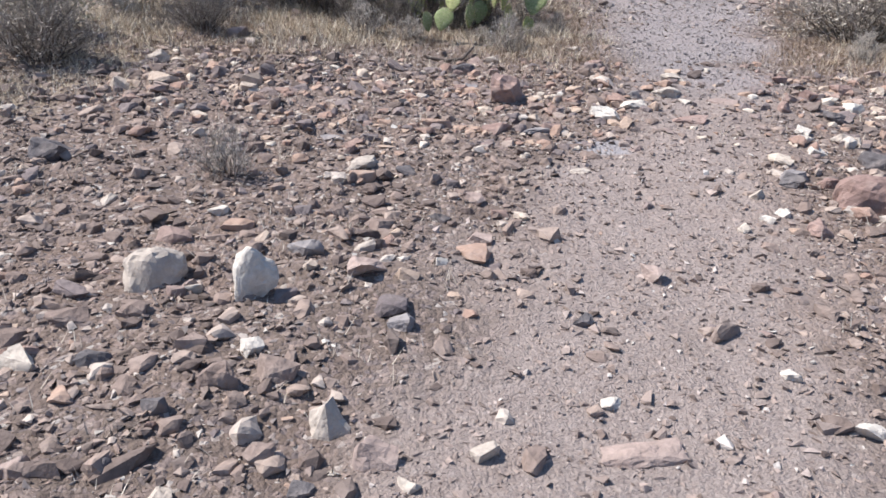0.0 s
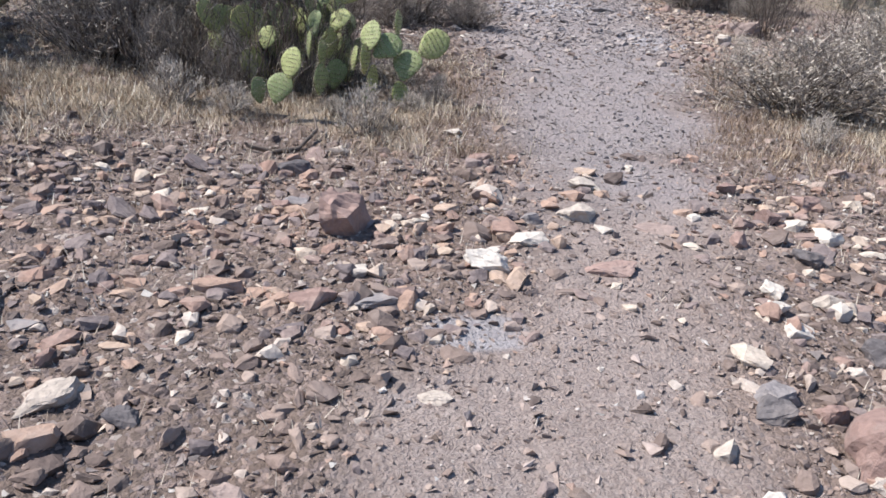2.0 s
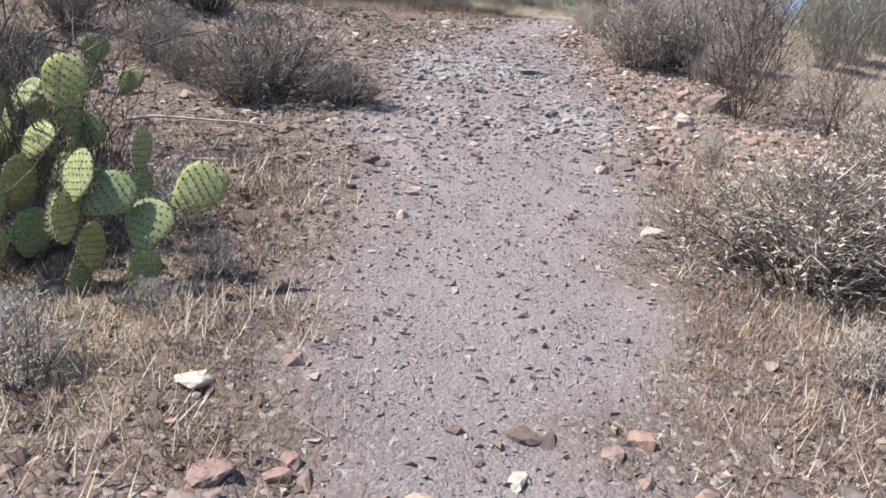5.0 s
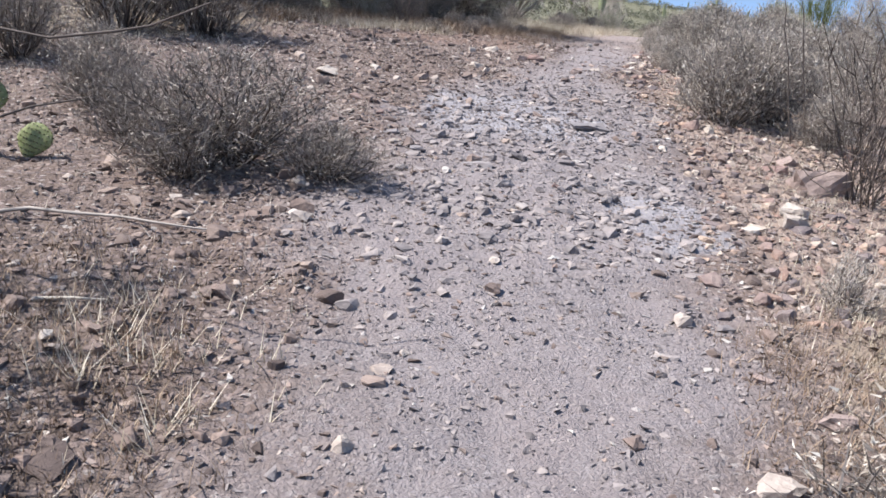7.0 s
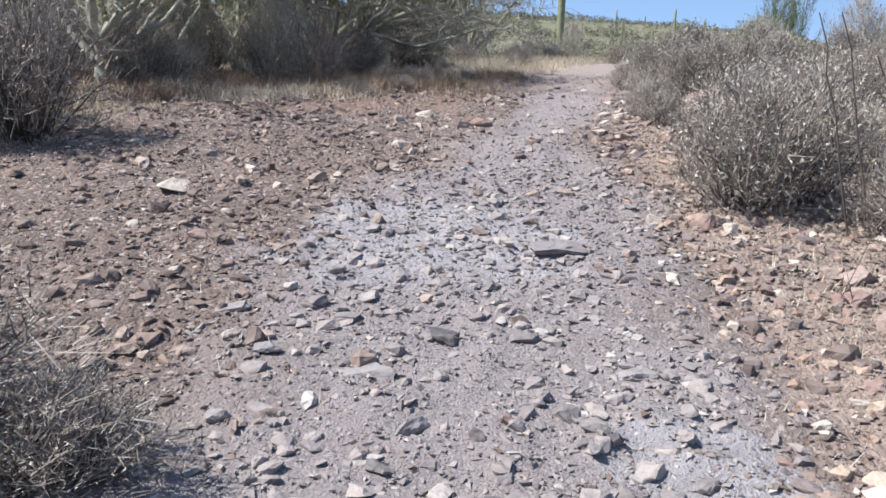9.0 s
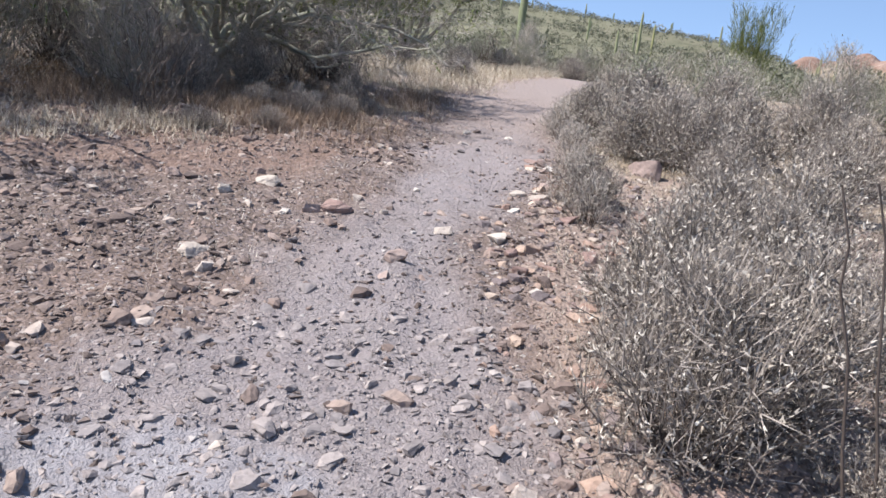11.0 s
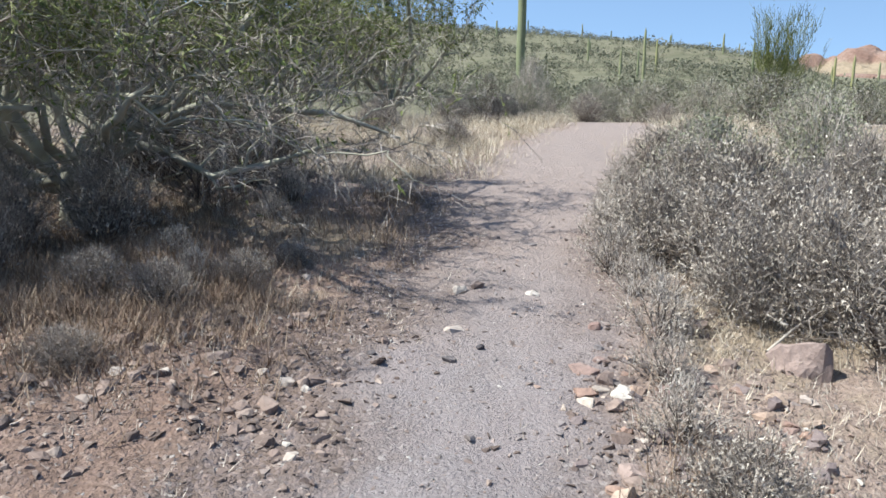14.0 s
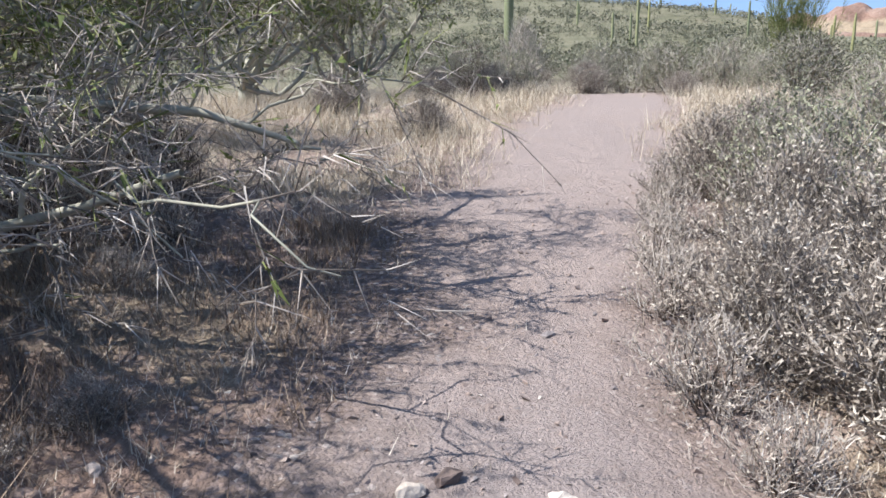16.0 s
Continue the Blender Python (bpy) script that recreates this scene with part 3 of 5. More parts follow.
def spike_mesh(name, a, b, rad, mat):
    """Many straight twigs tapering to a point."""
    n = len(a)
    d = unit(b - a)
    ref = np.where(np.abs(d[:, 2:3]) > 0.9, np.array([[1.0, 0, 0]]), np.array([[0, 0, 1.0]]))
    u = unit(np.cross(d, ref))
    w = np.cross(d, u)
    r = rad[:, None]
    v = np.stack([a + u * r, a - u * r * 0.5 + w * r * 0.87, a - u * r * 0.5 - w * r * 0.87, b], 1)
    k = (np.arange(n) * 4)[:, None]
    f = np.stack([k + np.array([[0, 1, 3]]), k + np.array([[1, 2, 3]]), k + np.array([[2, 0, 3]])], 1)
    return joined(name, v.reshape(-1, 3), f.reshape(-1, 3), mat)


def fleck_mesh(name, c, d, size, mat, rng, width=0.45):
    """Many small pointed leaves, one facet each."""
    n = len(c)
    d = unit(d)
    side = unit(np.cross(d, rng.normal(0, 1, (n, 3)))) * (size * width * 0.5)[:, None]
    v = np.stack([c - side, c + side, c + d * size[:, None]], 1)
    f = np.arange(n * 3).reshape(-1, 3)
    return joined(name, v.reshape(-1, 3), f, mat)


def part(name, mesh, parent, label="", kind=""):
    ob = new(name, mesh)
    ob.parent = parent
    return tagged(ob, label, kind=kind)


def stems_from(rng, n, start, reach, k=5, wob=0.12):
    """Crooked stems from start points along reach vectors."""
    t = np.linspace(0, 1, k)[None, :, None]
    length = np.linalg.norm(reach, axis=1)[:, None, None]
    jit = np.cumsum(rng.normal(0, 1, (n, k, 3)), 1) * wob * length / k
    jit[:, 0] = 0
    p = start[:, None] + reach[:, None] * t + jit
    p[..., 2] += 0.12 * length[..., 0] * np.sin(t[..., 0] * 2.6)
    return p


def shrub(name, seed, R, H, n_stem, n_twig, n_leaf, mats, leaf=0.02, label="", category="shrub", group="", up=0.55, twig_len=0.32, twig_r=0.0026, width=0.42, wild=0.75, tall=0.35, vase=False, wob=0.3):
    """A shrub R wide and H high about its own foot: woody stems, a tangle of fine twigs, and leaves."""
    rng = np.random.default_rng(seed)
    root = tagged(new(name), label, category, group)
    az = rng.uniform(0, 2 * np.pi, n_stem)
    rr = np.sqrt(rng.uniform(0.03, 1, n_stem))

    def lump(a):
        return 0.78 + 0.2 * np.sin(a * 3 + seed) + 0.14 * np.sin(a * 7 + 2 * seed)

    end = np.stack([np.cos(az) * R * rr * lump(az), np.sin(az) * R * rr * lump(az), H * (1 - up * rr ** 2) * rng.uniform(0.7, 1.0, n_stem)], -1)
    start = np.stack([np.cos(az) * R * 0.15 * rr, np.sin(az) * R * 0.15 * rr, np.full(n_stem, -0.03)], -1)
    st = stems_from(rng, n_stem, start, (end - start) * 0.92, 5, wob)
    rad = np.linspace(1, 0.25, 5)[None] * (0.003 + 0.006 * R) * rng.uniform(0.5, 1.1, (n_stem, 1))
    part("branchwork", strand_mesh("branchwork", st, rad, mats[0], 3), root, kind="stuff")
    # twigs: half spring from the stems, half fill the outer dome
    n1 = n_twig // 2
    si = rng.integers(0, n_stem, n1)
    tt = rng.uniform(0.2, 1, n1) * 3.999
    i0 = tt.astype(int)
    fr = (tt - i0)[:, None]
    a1 = st[si, i0] * (1 - fr) + st[si, i0 + 1] * fr
    n2 = n_twig - n1
    a = rng.uniform(0, 2 * np.pi, n2)
    q = rng.uniform(0.05, 1, n2) ** 0.5
    zz = rng.uniform(0.0, 1, n2) ** 0.8
    shell = np.sqrt(np.clip(1 - zz ** 2.2, 0, 1)) * (1 - tall * 0.3)
    a2 = np.stack([np.cos(a) * R * q * shell * lump(a) * 1.02, np.sin(a) * R * q * shell * lump(a) * 1.02, H * zz * (0.85 + 0.2 * lump(a * 2))], -1)
    if vase:
        a2[:, :2] = np.stack([np.cos(a), np.sin(a)], -1) * (R * np.sqrt(q) * lump(a) * (0.35 + 0.65 * zz))[:, None]
    p0 = np.concatenate([a1, a2])
    outward = unit(p0 * np.array([[1, 1, 0.6]]) + np.array([[0, 0, 0.15]]))
    d = unit(outward * 0.55 + np.array([[0, 0, tall]]) + rng.normal(0, wild * 0.6, (n_twig, 3)))
    p1 = p0 + d * twig_len * R * rng.uniform(0.4, 1.25, (n_twig, 1))
    p1[:, 2] = np.maximum(p1[:, 2], 0.01)
    part("twig_tangle", spike_mesh("twig_tangle", p0, p1, twig_r * rng.uniform(0.6, 1.5, n_twig), mats[1]), root, kind="stuff")
    if n_leaf:
        li = rng.integers(0, n_twig, n_leaf)
        f = rng.uniform(0.25, 1, n_leaf)[:, None]
        c = p0[li] * (1 - f) + p1[li] * f
        dl = (p1 - p0)[li] / (twig_len * R) + rng.normal(0, 0.7, (n_leaf, 3))
        part("foliage", fleck_mesh("foliage", c, dl, leaf * rng.uniform(0.6, 1.6, n_leaf), mats[2], rng, width), root, kind="stuff")
    return root


def put(root, x, y, scale=1.0, turn=0.0, sz=None, label="", sink=0.02):
    """Stand the first of a kind at x, y."""
    s = (scale, scale, scale if sz is None else sz)
    root.matrix_basis = Matrix.LocRotScale((x, y, at_ground(x, y, sink)), Euler((0, 0, turn)), s)
    if label:
        root["label"] = label
    return root


def again(root, x, y, scale=1.0, turn=0.0, sz=None, label="", sink=0.02):
    """A further one like root at x, y."""
    s = (scale, scale, scale if sz is None else sz)
    ob = copy_thing(root, Matrix())
    ob.matrix_basis = Matrix.LocRotScale((x, y, at_ground(x, y, sink)), Euler((0, 0, turn)), s)
    if label:
        ob["label"] = label
    return ob


# ---- shrubs along the trail ----
G_SHRUB = "shrubs along the trail"
dry = shrub("dry_shrub", 3, 0.55, 0.55, 75, 2800, 2500, (MAT_TWIG_DARK, MAT_TWIG_BROWN, MAT_LEAF_PALE), 0.014,
            "low dark twiggy shrub with tiny pale dead leaves", group=G_SHRUB, wild=1.0, twig_len=0.22, twig_r=0.0022)
put(dry, 0.95, 10.6, 1.6, 0.4, 1.1)
grey = shrub("grey_shrub", 5, 0.6, 0.55, 60, 2500, 4600, (MAT_TWIG_DARK, MAT_TWIG_BROWN, MAT_LEAF_PALE), 0.0185,
             "rounded grey shrub of fine dry twigs beside the trail", group=G_SHRUB, wild=1.1, twig_len=0.3, twig_r=0.0022)
put(grey, 3.72, 7.45, 1.5, 0.0, 0.95)
leafy = shrub("pale_leaved_shrub", 8, 0.6, 0.6, 60, 2200, 6000, (MAT_TWIG_BROWN, MAT_TWIG_BROWN, MAT_LEAF_PALE), 0.0205,
              "knee-high shrub thick with pale withered leaves", group=G_SHRUB, width=0.5, wild=1.0, twig_len=0.36)
put(leafy, 7.0, 18.75, 1.0, 0.2)
sage = shrub("sage_shrub", 11, 0.7, 0.8, 50, 1600, 5400, (MAT_TWIG_DARK, MAT_TWIG_GREY, MAT_LEAF_SAGE), 0.026,
             "waist-high grey-green leafy shrub beside the trail", group=G_SHRUB, width=0.45)
put(sage, 8.3, 21.6, 1.05, 0.0, 1.0)
dead = shrub("dead_shrub", 14, 0.55, 1.15, 30, 330, 0, (MAT_TWIG_DARK, MAT_TWIG_DARK), 0, "bare dead shrub of dark upright branches",
             group=G_SHRUB, up=0.2, twig_len=0.42, twig_r=0.004, tall=0.5, wob=0.75, wild=0.95)
put(dead, 5.3, 11.1, 1.1, 0.0)
creosote = shrub("creosote_bush", 17, 0.8, 1.3, 45, 2200, 5600, (MAT_BARK_GREY, MAT_TWIG_GREY, MAT_LEAF_GREY), 0.024,
                 "tall open grey-green bush of slender upright stems", group=G_SHRUB, up=0.25, twig_len=0.34, tall=0.6, twig_r=0.0032)
put(creosote, 9.6, 15.6, 1.2, 0.0)
small = shrub("small_dry_shrub", 19, 0.28, 0.30, 30, 700, 1300, (MAT_TWIG_DARK, MAT_TWIG_GREY, MAT_LEAF_PALE), 0.012,
              "small tuft-like dry shrub among stones", group=G_SHRUB, twig_r=0.002)
put(small, 5.55, 15.75, 1.1, 0.0)

# first rise
again(small, -1.1, 3.7, 0.75, 0.6, label="small silvery dry shrub among brown rubble")
again(grey, -2.75, 5.3, 0.85, 1.2)
again(sage, -3.1, 6.0, 0.8, 0.4, 0.7)
again(dry, -2.0, 6.5, 0.7, 2.2)
again(small, 0.45, 6.5, 0.85, 2.0)
again(small, 0.95, 7.25, 0.6, 1.0)
again(grey, 4.6, 7.3, 1.2, 2.0, 1.0)
again(grey, 5.0, 8.5, 1.2, 1.0, 1.05)
again(small, 4.1, 9.25, 0.8, 3.0)
again(small, 3.35, 6.5, 0.7, 1.4)
again(dead, 5.75, 11.7, 0.9, 1.0)
again(dead, 5.95, 10.6, 0.75, 2.3)
again(grey, 6.2, 10.0, 0.9, 0.5)
again(grey, 5.35, 13.55, 1.0, 2.6, 1.05)
again(creosote, 8.3, 14.4, 0.9, 2.0)
again(creosote, 11.2, 17.0, 1.2, 4.0)
# about the low left shrubs
again(dry, 0.0, 14.45, 1.6, 1.2, 2.1, "dark dense shrub over dry grass")
again(dry, -0.8, 14.2, 1.6, 2.6, 2.2)
again(dry, -0.6, 15.3, 1.3, 0.6, 1.7)
again(dry, 0.3, 10.9, 0.75, 4.0)
again(dry, 1.55, 10.4, 0.9, 2.1, 0.55)
again(dry, 0.75, 10.25, 0.9, 3.3, 0.7)
again(small, 0.7, 7.7, 1.1, 0.8, 0.9)
again(grey, -0.1, 11.6, 0.8, 1.8, 0.9)
again(dry, -1.1, 12.6, 1.1, 0.3, 1.3)
again(sage, -1.9, 10.6, 0.9, 1.9)
again(dry, -1.3, 8.6, 1.1, 3.0, 1.2)
# right flank up to the bend
again(grey, 5.0, 12.95, 1.05, 0.7, 1.35, "bushy grey shrub with a bleached gnarled foot")
again(grey, 5.55, 13.2, 1.1, 3.1, 1.35)
again(grey, 5.75, 12.45, 0.75, 5.1, 0.8)
again(leafy, 5.68, 16.15, 0.6, 2.5, 0.62)
again(leafy, 5.35, 13.9, 0.9, 1.5, 1.1)
again(grey, 6.1, 14.2, 1.0, 4.4, 1.2)
again(leafy, 6.05, 14.75, 0.95, 0.3, 1.05)
again(leafy, 6.75, 15.0, 1.05, 5.2, 1.15)
again(grey, 6.55, 13.6, 1.0, 1.0, 1.1)
again(grey, 7.35, 17.5, 1.05, 2.2, 1.2)
again(grey, 7.0, 16.5, 0.8, 0.9, 0.9)
again(grey, 8.1, 16.6, 1.0, 4.6, 1.1)
again(leafy, 7.15, 17.95, 0.85, 3.4, 1.1)
again(leafy, 7.55, 19.5, 1.1, 2.2, 1.25)
again(leafy, 7.0, 19.75, 0.6, 2.2, 0.8)
again(sage, 7.85, 20.5, 0.95, 4.2, 1.05)
again(leafy, 8.3, 18.5, 1.15, 1.2, 1.2)
again(grey, 8.6, 19.6, 1.2, 4.9, 1.5)
again(sage, 9.3, 21.0, 1.1, 2.7, 1.2)
again(leafy, 8.7, 22.7, 0.9, 0.4, 0.95)
again(grey, 9.8, 19.4, 1.2, 0.1, 1.5)
again(grey, 9.2, 17.8, 1.1, 3.3, 1.3)
again(sage, 10.5, 23.0, 1.2, 1.4, 1.2)
again(creosote, 11.5, 21.5, 1.0, 3.3, 1.0)
again(sage, 12.2, 25.5, 1.2, 5.4, 1.0)
again(leafy, 6.75, 19.3, 0.75, 0.2, 0.9)
again(leafy, 7.4, 20.2, 0.9, 1.2, 1.1)
again(leafy, 8.1, 22.3, 0.85, 3.2, 0.95)
again(leafy, 6.75, 18.1, 0.7, 4.0, 0.85)
again(grey, 7.6, 18.9, 1.0, 4.0, 1.3)
# ragged low growth along the foot of the bank
for k, (x, y, sc) in enumerate(((5.95, 17.35, 0.9), (6.15, 17.9, 1.2), (6.3, 18.5, 1.0), (6.35, 19.05, 1.3), (6.6, 19.9, 1.2), (6.9, 20.6, 1.3), (7.25, 21.3, 1.3), (5.75, 16.8, 1.0), (7.7, 22.3, 1.2), (5.2, 14.3, 0.8), (4.95, 13.7, 0.7))):
    again(small, x, y, sc, 1.9 * k, sc * 0.85, "low ragged tuft of pale dry twigs")
# behind the prickly pear
again(dry, -0.55, 8.15, 1.1, 1.1, 1.8)
again(dry, -0.1, 8.3, 0.7, 3.1, 1.2)
again(dry, -1.1, 7.75, 1.1, 0.4, 1.6)
again(dry, -0.9, 8.7, 1.3, 2.0, 1.7, "tall dark tangle of dead twigs behind the cactus")
again(dead, -0.45, 8.2, 1.0, 1.0, 0.9)
again(dead, 0.25, 8.1, 0.8, 4.0, 0.7)
again(dry, -1.5, 7.9, 1.2, 4.4, 1.4)
# under and before the left trees
again(creosote, 1.6, 18.9, 0.85, 2.4, 0.85)
again(dead, 2.1, 17.45, 0.85, 0.8, 0.75)
again(grey, 0.4, 17.9, 0.9, 2.9, 1.0)
again(small, 3.3, 19.45, 0.9, 1.0, 0.7)
again(small, 3.9, 20.7, 0.9, 5.0, 0.7)
again(dead, 4.0, 22.1, 0.75, 1.7, 0.6)
again(grey, 3.7, 22.9, 0.8, 3.3, 0.8)
again(dry, 2.2, 18.9, 0.8, 3.3, 1.1)
again(small, 3.5, 18.9, 0.8, 0.2, 0.7)
again(creosote, 0.1, 19.2, 1.0, 4.3, 1.0)
again(dry, -0.9, 18.2, 1.2, 3.9, 1.6)
again(small, 4.0, 21.6, 1.1, 2.8, 1.0)
again(dead, 3.2, 21.6, 1.0, 3.0, 0.8)
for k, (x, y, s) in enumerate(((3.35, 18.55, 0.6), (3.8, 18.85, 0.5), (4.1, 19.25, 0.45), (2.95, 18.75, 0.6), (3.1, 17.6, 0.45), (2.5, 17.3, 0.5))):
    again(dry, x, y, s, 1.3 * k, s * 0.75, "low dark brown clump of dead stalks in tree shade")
again(dry, 2.2, 19.5, 0.8, 4.0, 1.0)
again(dry, 0.0, 17.7, 1.1, 5.0, 1.4)
again(grey, 2.0, 19.75, 0.95, 1.0, 1.25, "dense grey tangle of dead twigs under the tree")
again(grey, 2.75, 19.95, 0.8, 3.0, 1.15)
again(grey, 1.3, 19.6, 1.0, 4.0, 1.4)
# round the crest
again(grey, 6.35, 25.9, 0.85, 0.0, 0.75, "squat brown shrub in bleached grass")
again(grey, 5.4, 28.5, 1.0, 1.1, 1.0)
again(grey, 7.2, 30.5, 1.1, 2.1, 1.0)
again(grey, 8.6, 31.8, 1.0, 3.1, 1.0)
again(dead, 7.9, 30.5, 0.9, 2.0, 0.8)
for k, (x, y, s) in enumerate(((9.6, 33.5, 1.1), (11.0, 33.0, 1.2), (12.4, 32.6, 1.2), (13.6, 31.8, 1.3), (10.3, 35.2, 1.4), (12.0, 35.0, 1.4), (8.4, 34.2, 1.2), (11.8, 30.2, 0.8), (13.0, 29.6, 0.9), (9.0, 36.5, 1.5), (14.6, 34.0, 1.4))):
    again((sage, grey, sage)[k % 3], x, y, s, 1.7 * k, s * 0.95, "low grey-green bush beyond the crest of the trail")


# ---- trees ----
def tree(name, seed, limbs, label, n_sub=9, n_branch=14, n_twig=13, n_leaf=12000, droop=0.25, twig=0.14, leaf=0.03, spread_out=0.55, lean=(0, 0)):
    """A low many-limbed desert tree. limbs: (azimuth in degrees, rise in degrees, length)."""
    rng = np.random.default_rng(seed)
    root = tagged(new(name), label, "tree", "trees left of the trail")
    a = np.radians([l[0] for l in limbs])
    e = np.radians([l[1] for l in limbs])
    ln = np.array([l[2] for l in limbs])
    n = len(limbs)
    reach = np.stack([np.sin(a) * np.cos(e), np.cos(a) * np.cos(e), np.sin(e)], -1) * ln[:, None]
    start = np.stack([rng.uniform(-0.1, 0.1, n), rng.uniform(-0.1, 0.1, n), np.full(n, 0.28)], -1)
    main = stems_from(rng, n, start, reach, 9, 0.55)
    main[..., 2] = np.maximum(main[..., 2], 0.15)
    r = np.linspace(1, 0.28, 9)[None] * (0.018 + 0.013 * ln[:, None])
    for k in range(n):
        part("limb", strand_mesh("limb", main[k:k + 1], r[k:k + 1], MAT_BARK_GREY, 8), root)
    tp = np.array([[[0.0, 0.0, -0.1], [0.01, 0.02, 0.12], [0.0, -0.02, 0.36]]])
    part("trunk", strand_mesh("trunk", tp, np.array([[0.16, 0.12, 0.09]]), MAT_BARK_GREY, 10), root)

    def shoots(src, count, lo, length, jitter, lift, k, w):
        m = len(src)
        si = np.repeat(np.arange(m), count)
        kk = src.shape[1] - 1
        tt = rng.uniform(lo, 1, len(si)) * (kk - 0.001)
        i0 = tt.astype(int)
        fr = (tt - i0)[:, None]
        p0 = src[si, i0] * (1 - fr) + src[si, i0 + 1] * fr
        d = unit(src[si, i0 + 1] - src[si, i0]) * spread_out + rng.normal(0, jitter, (len(si), 3)) + np.array([[0, 0, lift]])
        s = stems_from(rng, len(si), p0, unit(d) * length * rng.uniform(0.5, 1.25, (len(si), 1)), k, w)
        s[..., 2] = np.maximum(s[..., 2], 0.06 + 0.1 * rng.uniform(0, 1, (len(si), 1)))
        return s

    sub = shoots(main, n_sub, 0.25, 0.85, 0.45, 0.05, 10, 0.55)
    for k in range(len(sub)):
        part("branch", strand_mesh("branch", sub[k:k + 1], np.linspace(1, 0.35, 10)[None] * rng.uniform(0.006, 0.012), MAT_BARK_GREY, 5), root)
    br = shoots(sub, n_branch, 0.15, 0.38, 0.6, 0.0, 4, 0.7)
    part("branchlet_tangle", strand_mesh("branchlet_tangle", br, np.linspace(1, 0.4, 4)[None] * rng.uniform(0.0025, 0.005, (len(br), 1)), MAT_TWIG_BROWN, 3), root, kind="stuff")
    tw = shoots(br, n_twig, 0.15, twig, 0.55, -droop, 2, 0.25)
    high = tw[:, 0, 2] > rng.normal(1.15, 0.35, len(tw))
    rad = rng.uniform(0.0019, 0.0036, len(tw))
    part("green_twig_crown", spike_mesh("green_twig_crown", tw[high, 0], tw[high, 1], rad[high], MAT_TWIG_GREEN), root, kind="stuff")
    part("dead_twig_skirt", spike_mesh("dead_twig_skirt", tw[~high, 0], tw[~high, 1], rad[~high], MAT_TWIG_GREY), root, kind="stuff")
    hi = np.where(high)[0]
    li = rng.choice(hi, n_leaf)
    q = rng.uniform(0, 1, n_leaf)[:, None]
    c = tw[li, 0] * (1 - q) + tw[li, 1] * q
    d = unit(tw[li, 1] - tw[li, 0]) + rng.normal(0, 0.5, (n_leaf, 3))
    part("foliage", fleck_mesh("foliage", c, d, leaf * rng.uniform(0.6, 1.6, n_leaf), MAT_LEAF_GREEN, rng, 0.4), root, kind="stuff")
    return root


near_tree = tree("palo_verde_tree", 21, [(95, 21, 2.2), (80, 28, 2.3), (70, 17, 2.2), (105, 24, 2.3), (60, 34, 2.3), (88, 42, 2.4), (118, 30, 2.4), (132, 26, 2.5), (150, 30, 1.8), (170, 24, 1.5), (215, 28, 1.7), (40, 38, 2.2), (12, 45, 2.2),
                                         (95, 60, 2.3), (200, 50, 1.8), (260, 45, 2.2), (310, 40, 2.2), (50, 24, 2.2)],
                 "spreading low tree of green twigs and pale crooked limbs", n_leaf=15000, leaf=0.036, n_sub=9, n_branch=12, n_twig=10, droop=0.4, spread_out=0.75)
put(near_tree, 2.3, 20.75, 1.16, 0.0, 1.12)
back_tree = tree("palo_verde_tree", 22, [(95, 38, 2.3), (70, 52, 2.6), (130, 30, 2.1), (40, 34, 2.2), (160, 34, 1.9), (10, 45, 2.4), (60, 20, 2.0), (145, 42, 2.2),
                                         (200, 45, 2.2), (260, 40, 2.4), (310, 40, 2.4), (90, 66, 2.9)],
                 "spreading low tree of green twigs and pale crooked limbs", n_sub=8, n_branch=10, n_twig=9, n_leaf=15000, leaf=0.045)
put(back_tree, -0.9, 20.1, 1.2, 2.2, 1.2)
again(back_tree, -0.3, 17.7, 0.95, 1.1, 1.0)
again(back_tree, 2.2, 23.4, 1.0, 5.3, 1.15)
again(back_tree, 0.2, 25.0, 1.15, 3.9, 1.15)
again(back_tree, 2.9, 25.4, 0.95, 2.9, 1.0)
again(dry, 3.6, 22.4, 1.3, 0.9, 1.5, "dark dense tangle of dead twigs under the tree")
again(dry, 2.6, 22.9, 1.5, 2.9, 1.7)
again(dry, 1.2, 22.0, 1.6, 4.9, 1.9)
again(dry, 0.2, 21.3, 1.5, 5.9, 1.9)
again(back_tree, 3.9, 31.5, 1.25, 0.9, 1.25, "rounded grey-green tree standing behind bleached grass")
again(back_tree, 6.1, 33.0, 1.15, 4.4, 1.55, "rounded grey-green tree standing behind bleached grass")
again(back_tree, -2.5, 8.1, 0.9, 3.0, 0.85)
again(dead, -0.2, 7.25, 0.75, 2.0, 0.7)
again(dead, 0.05, 7.5, 0.8, 5.0, 0.85)


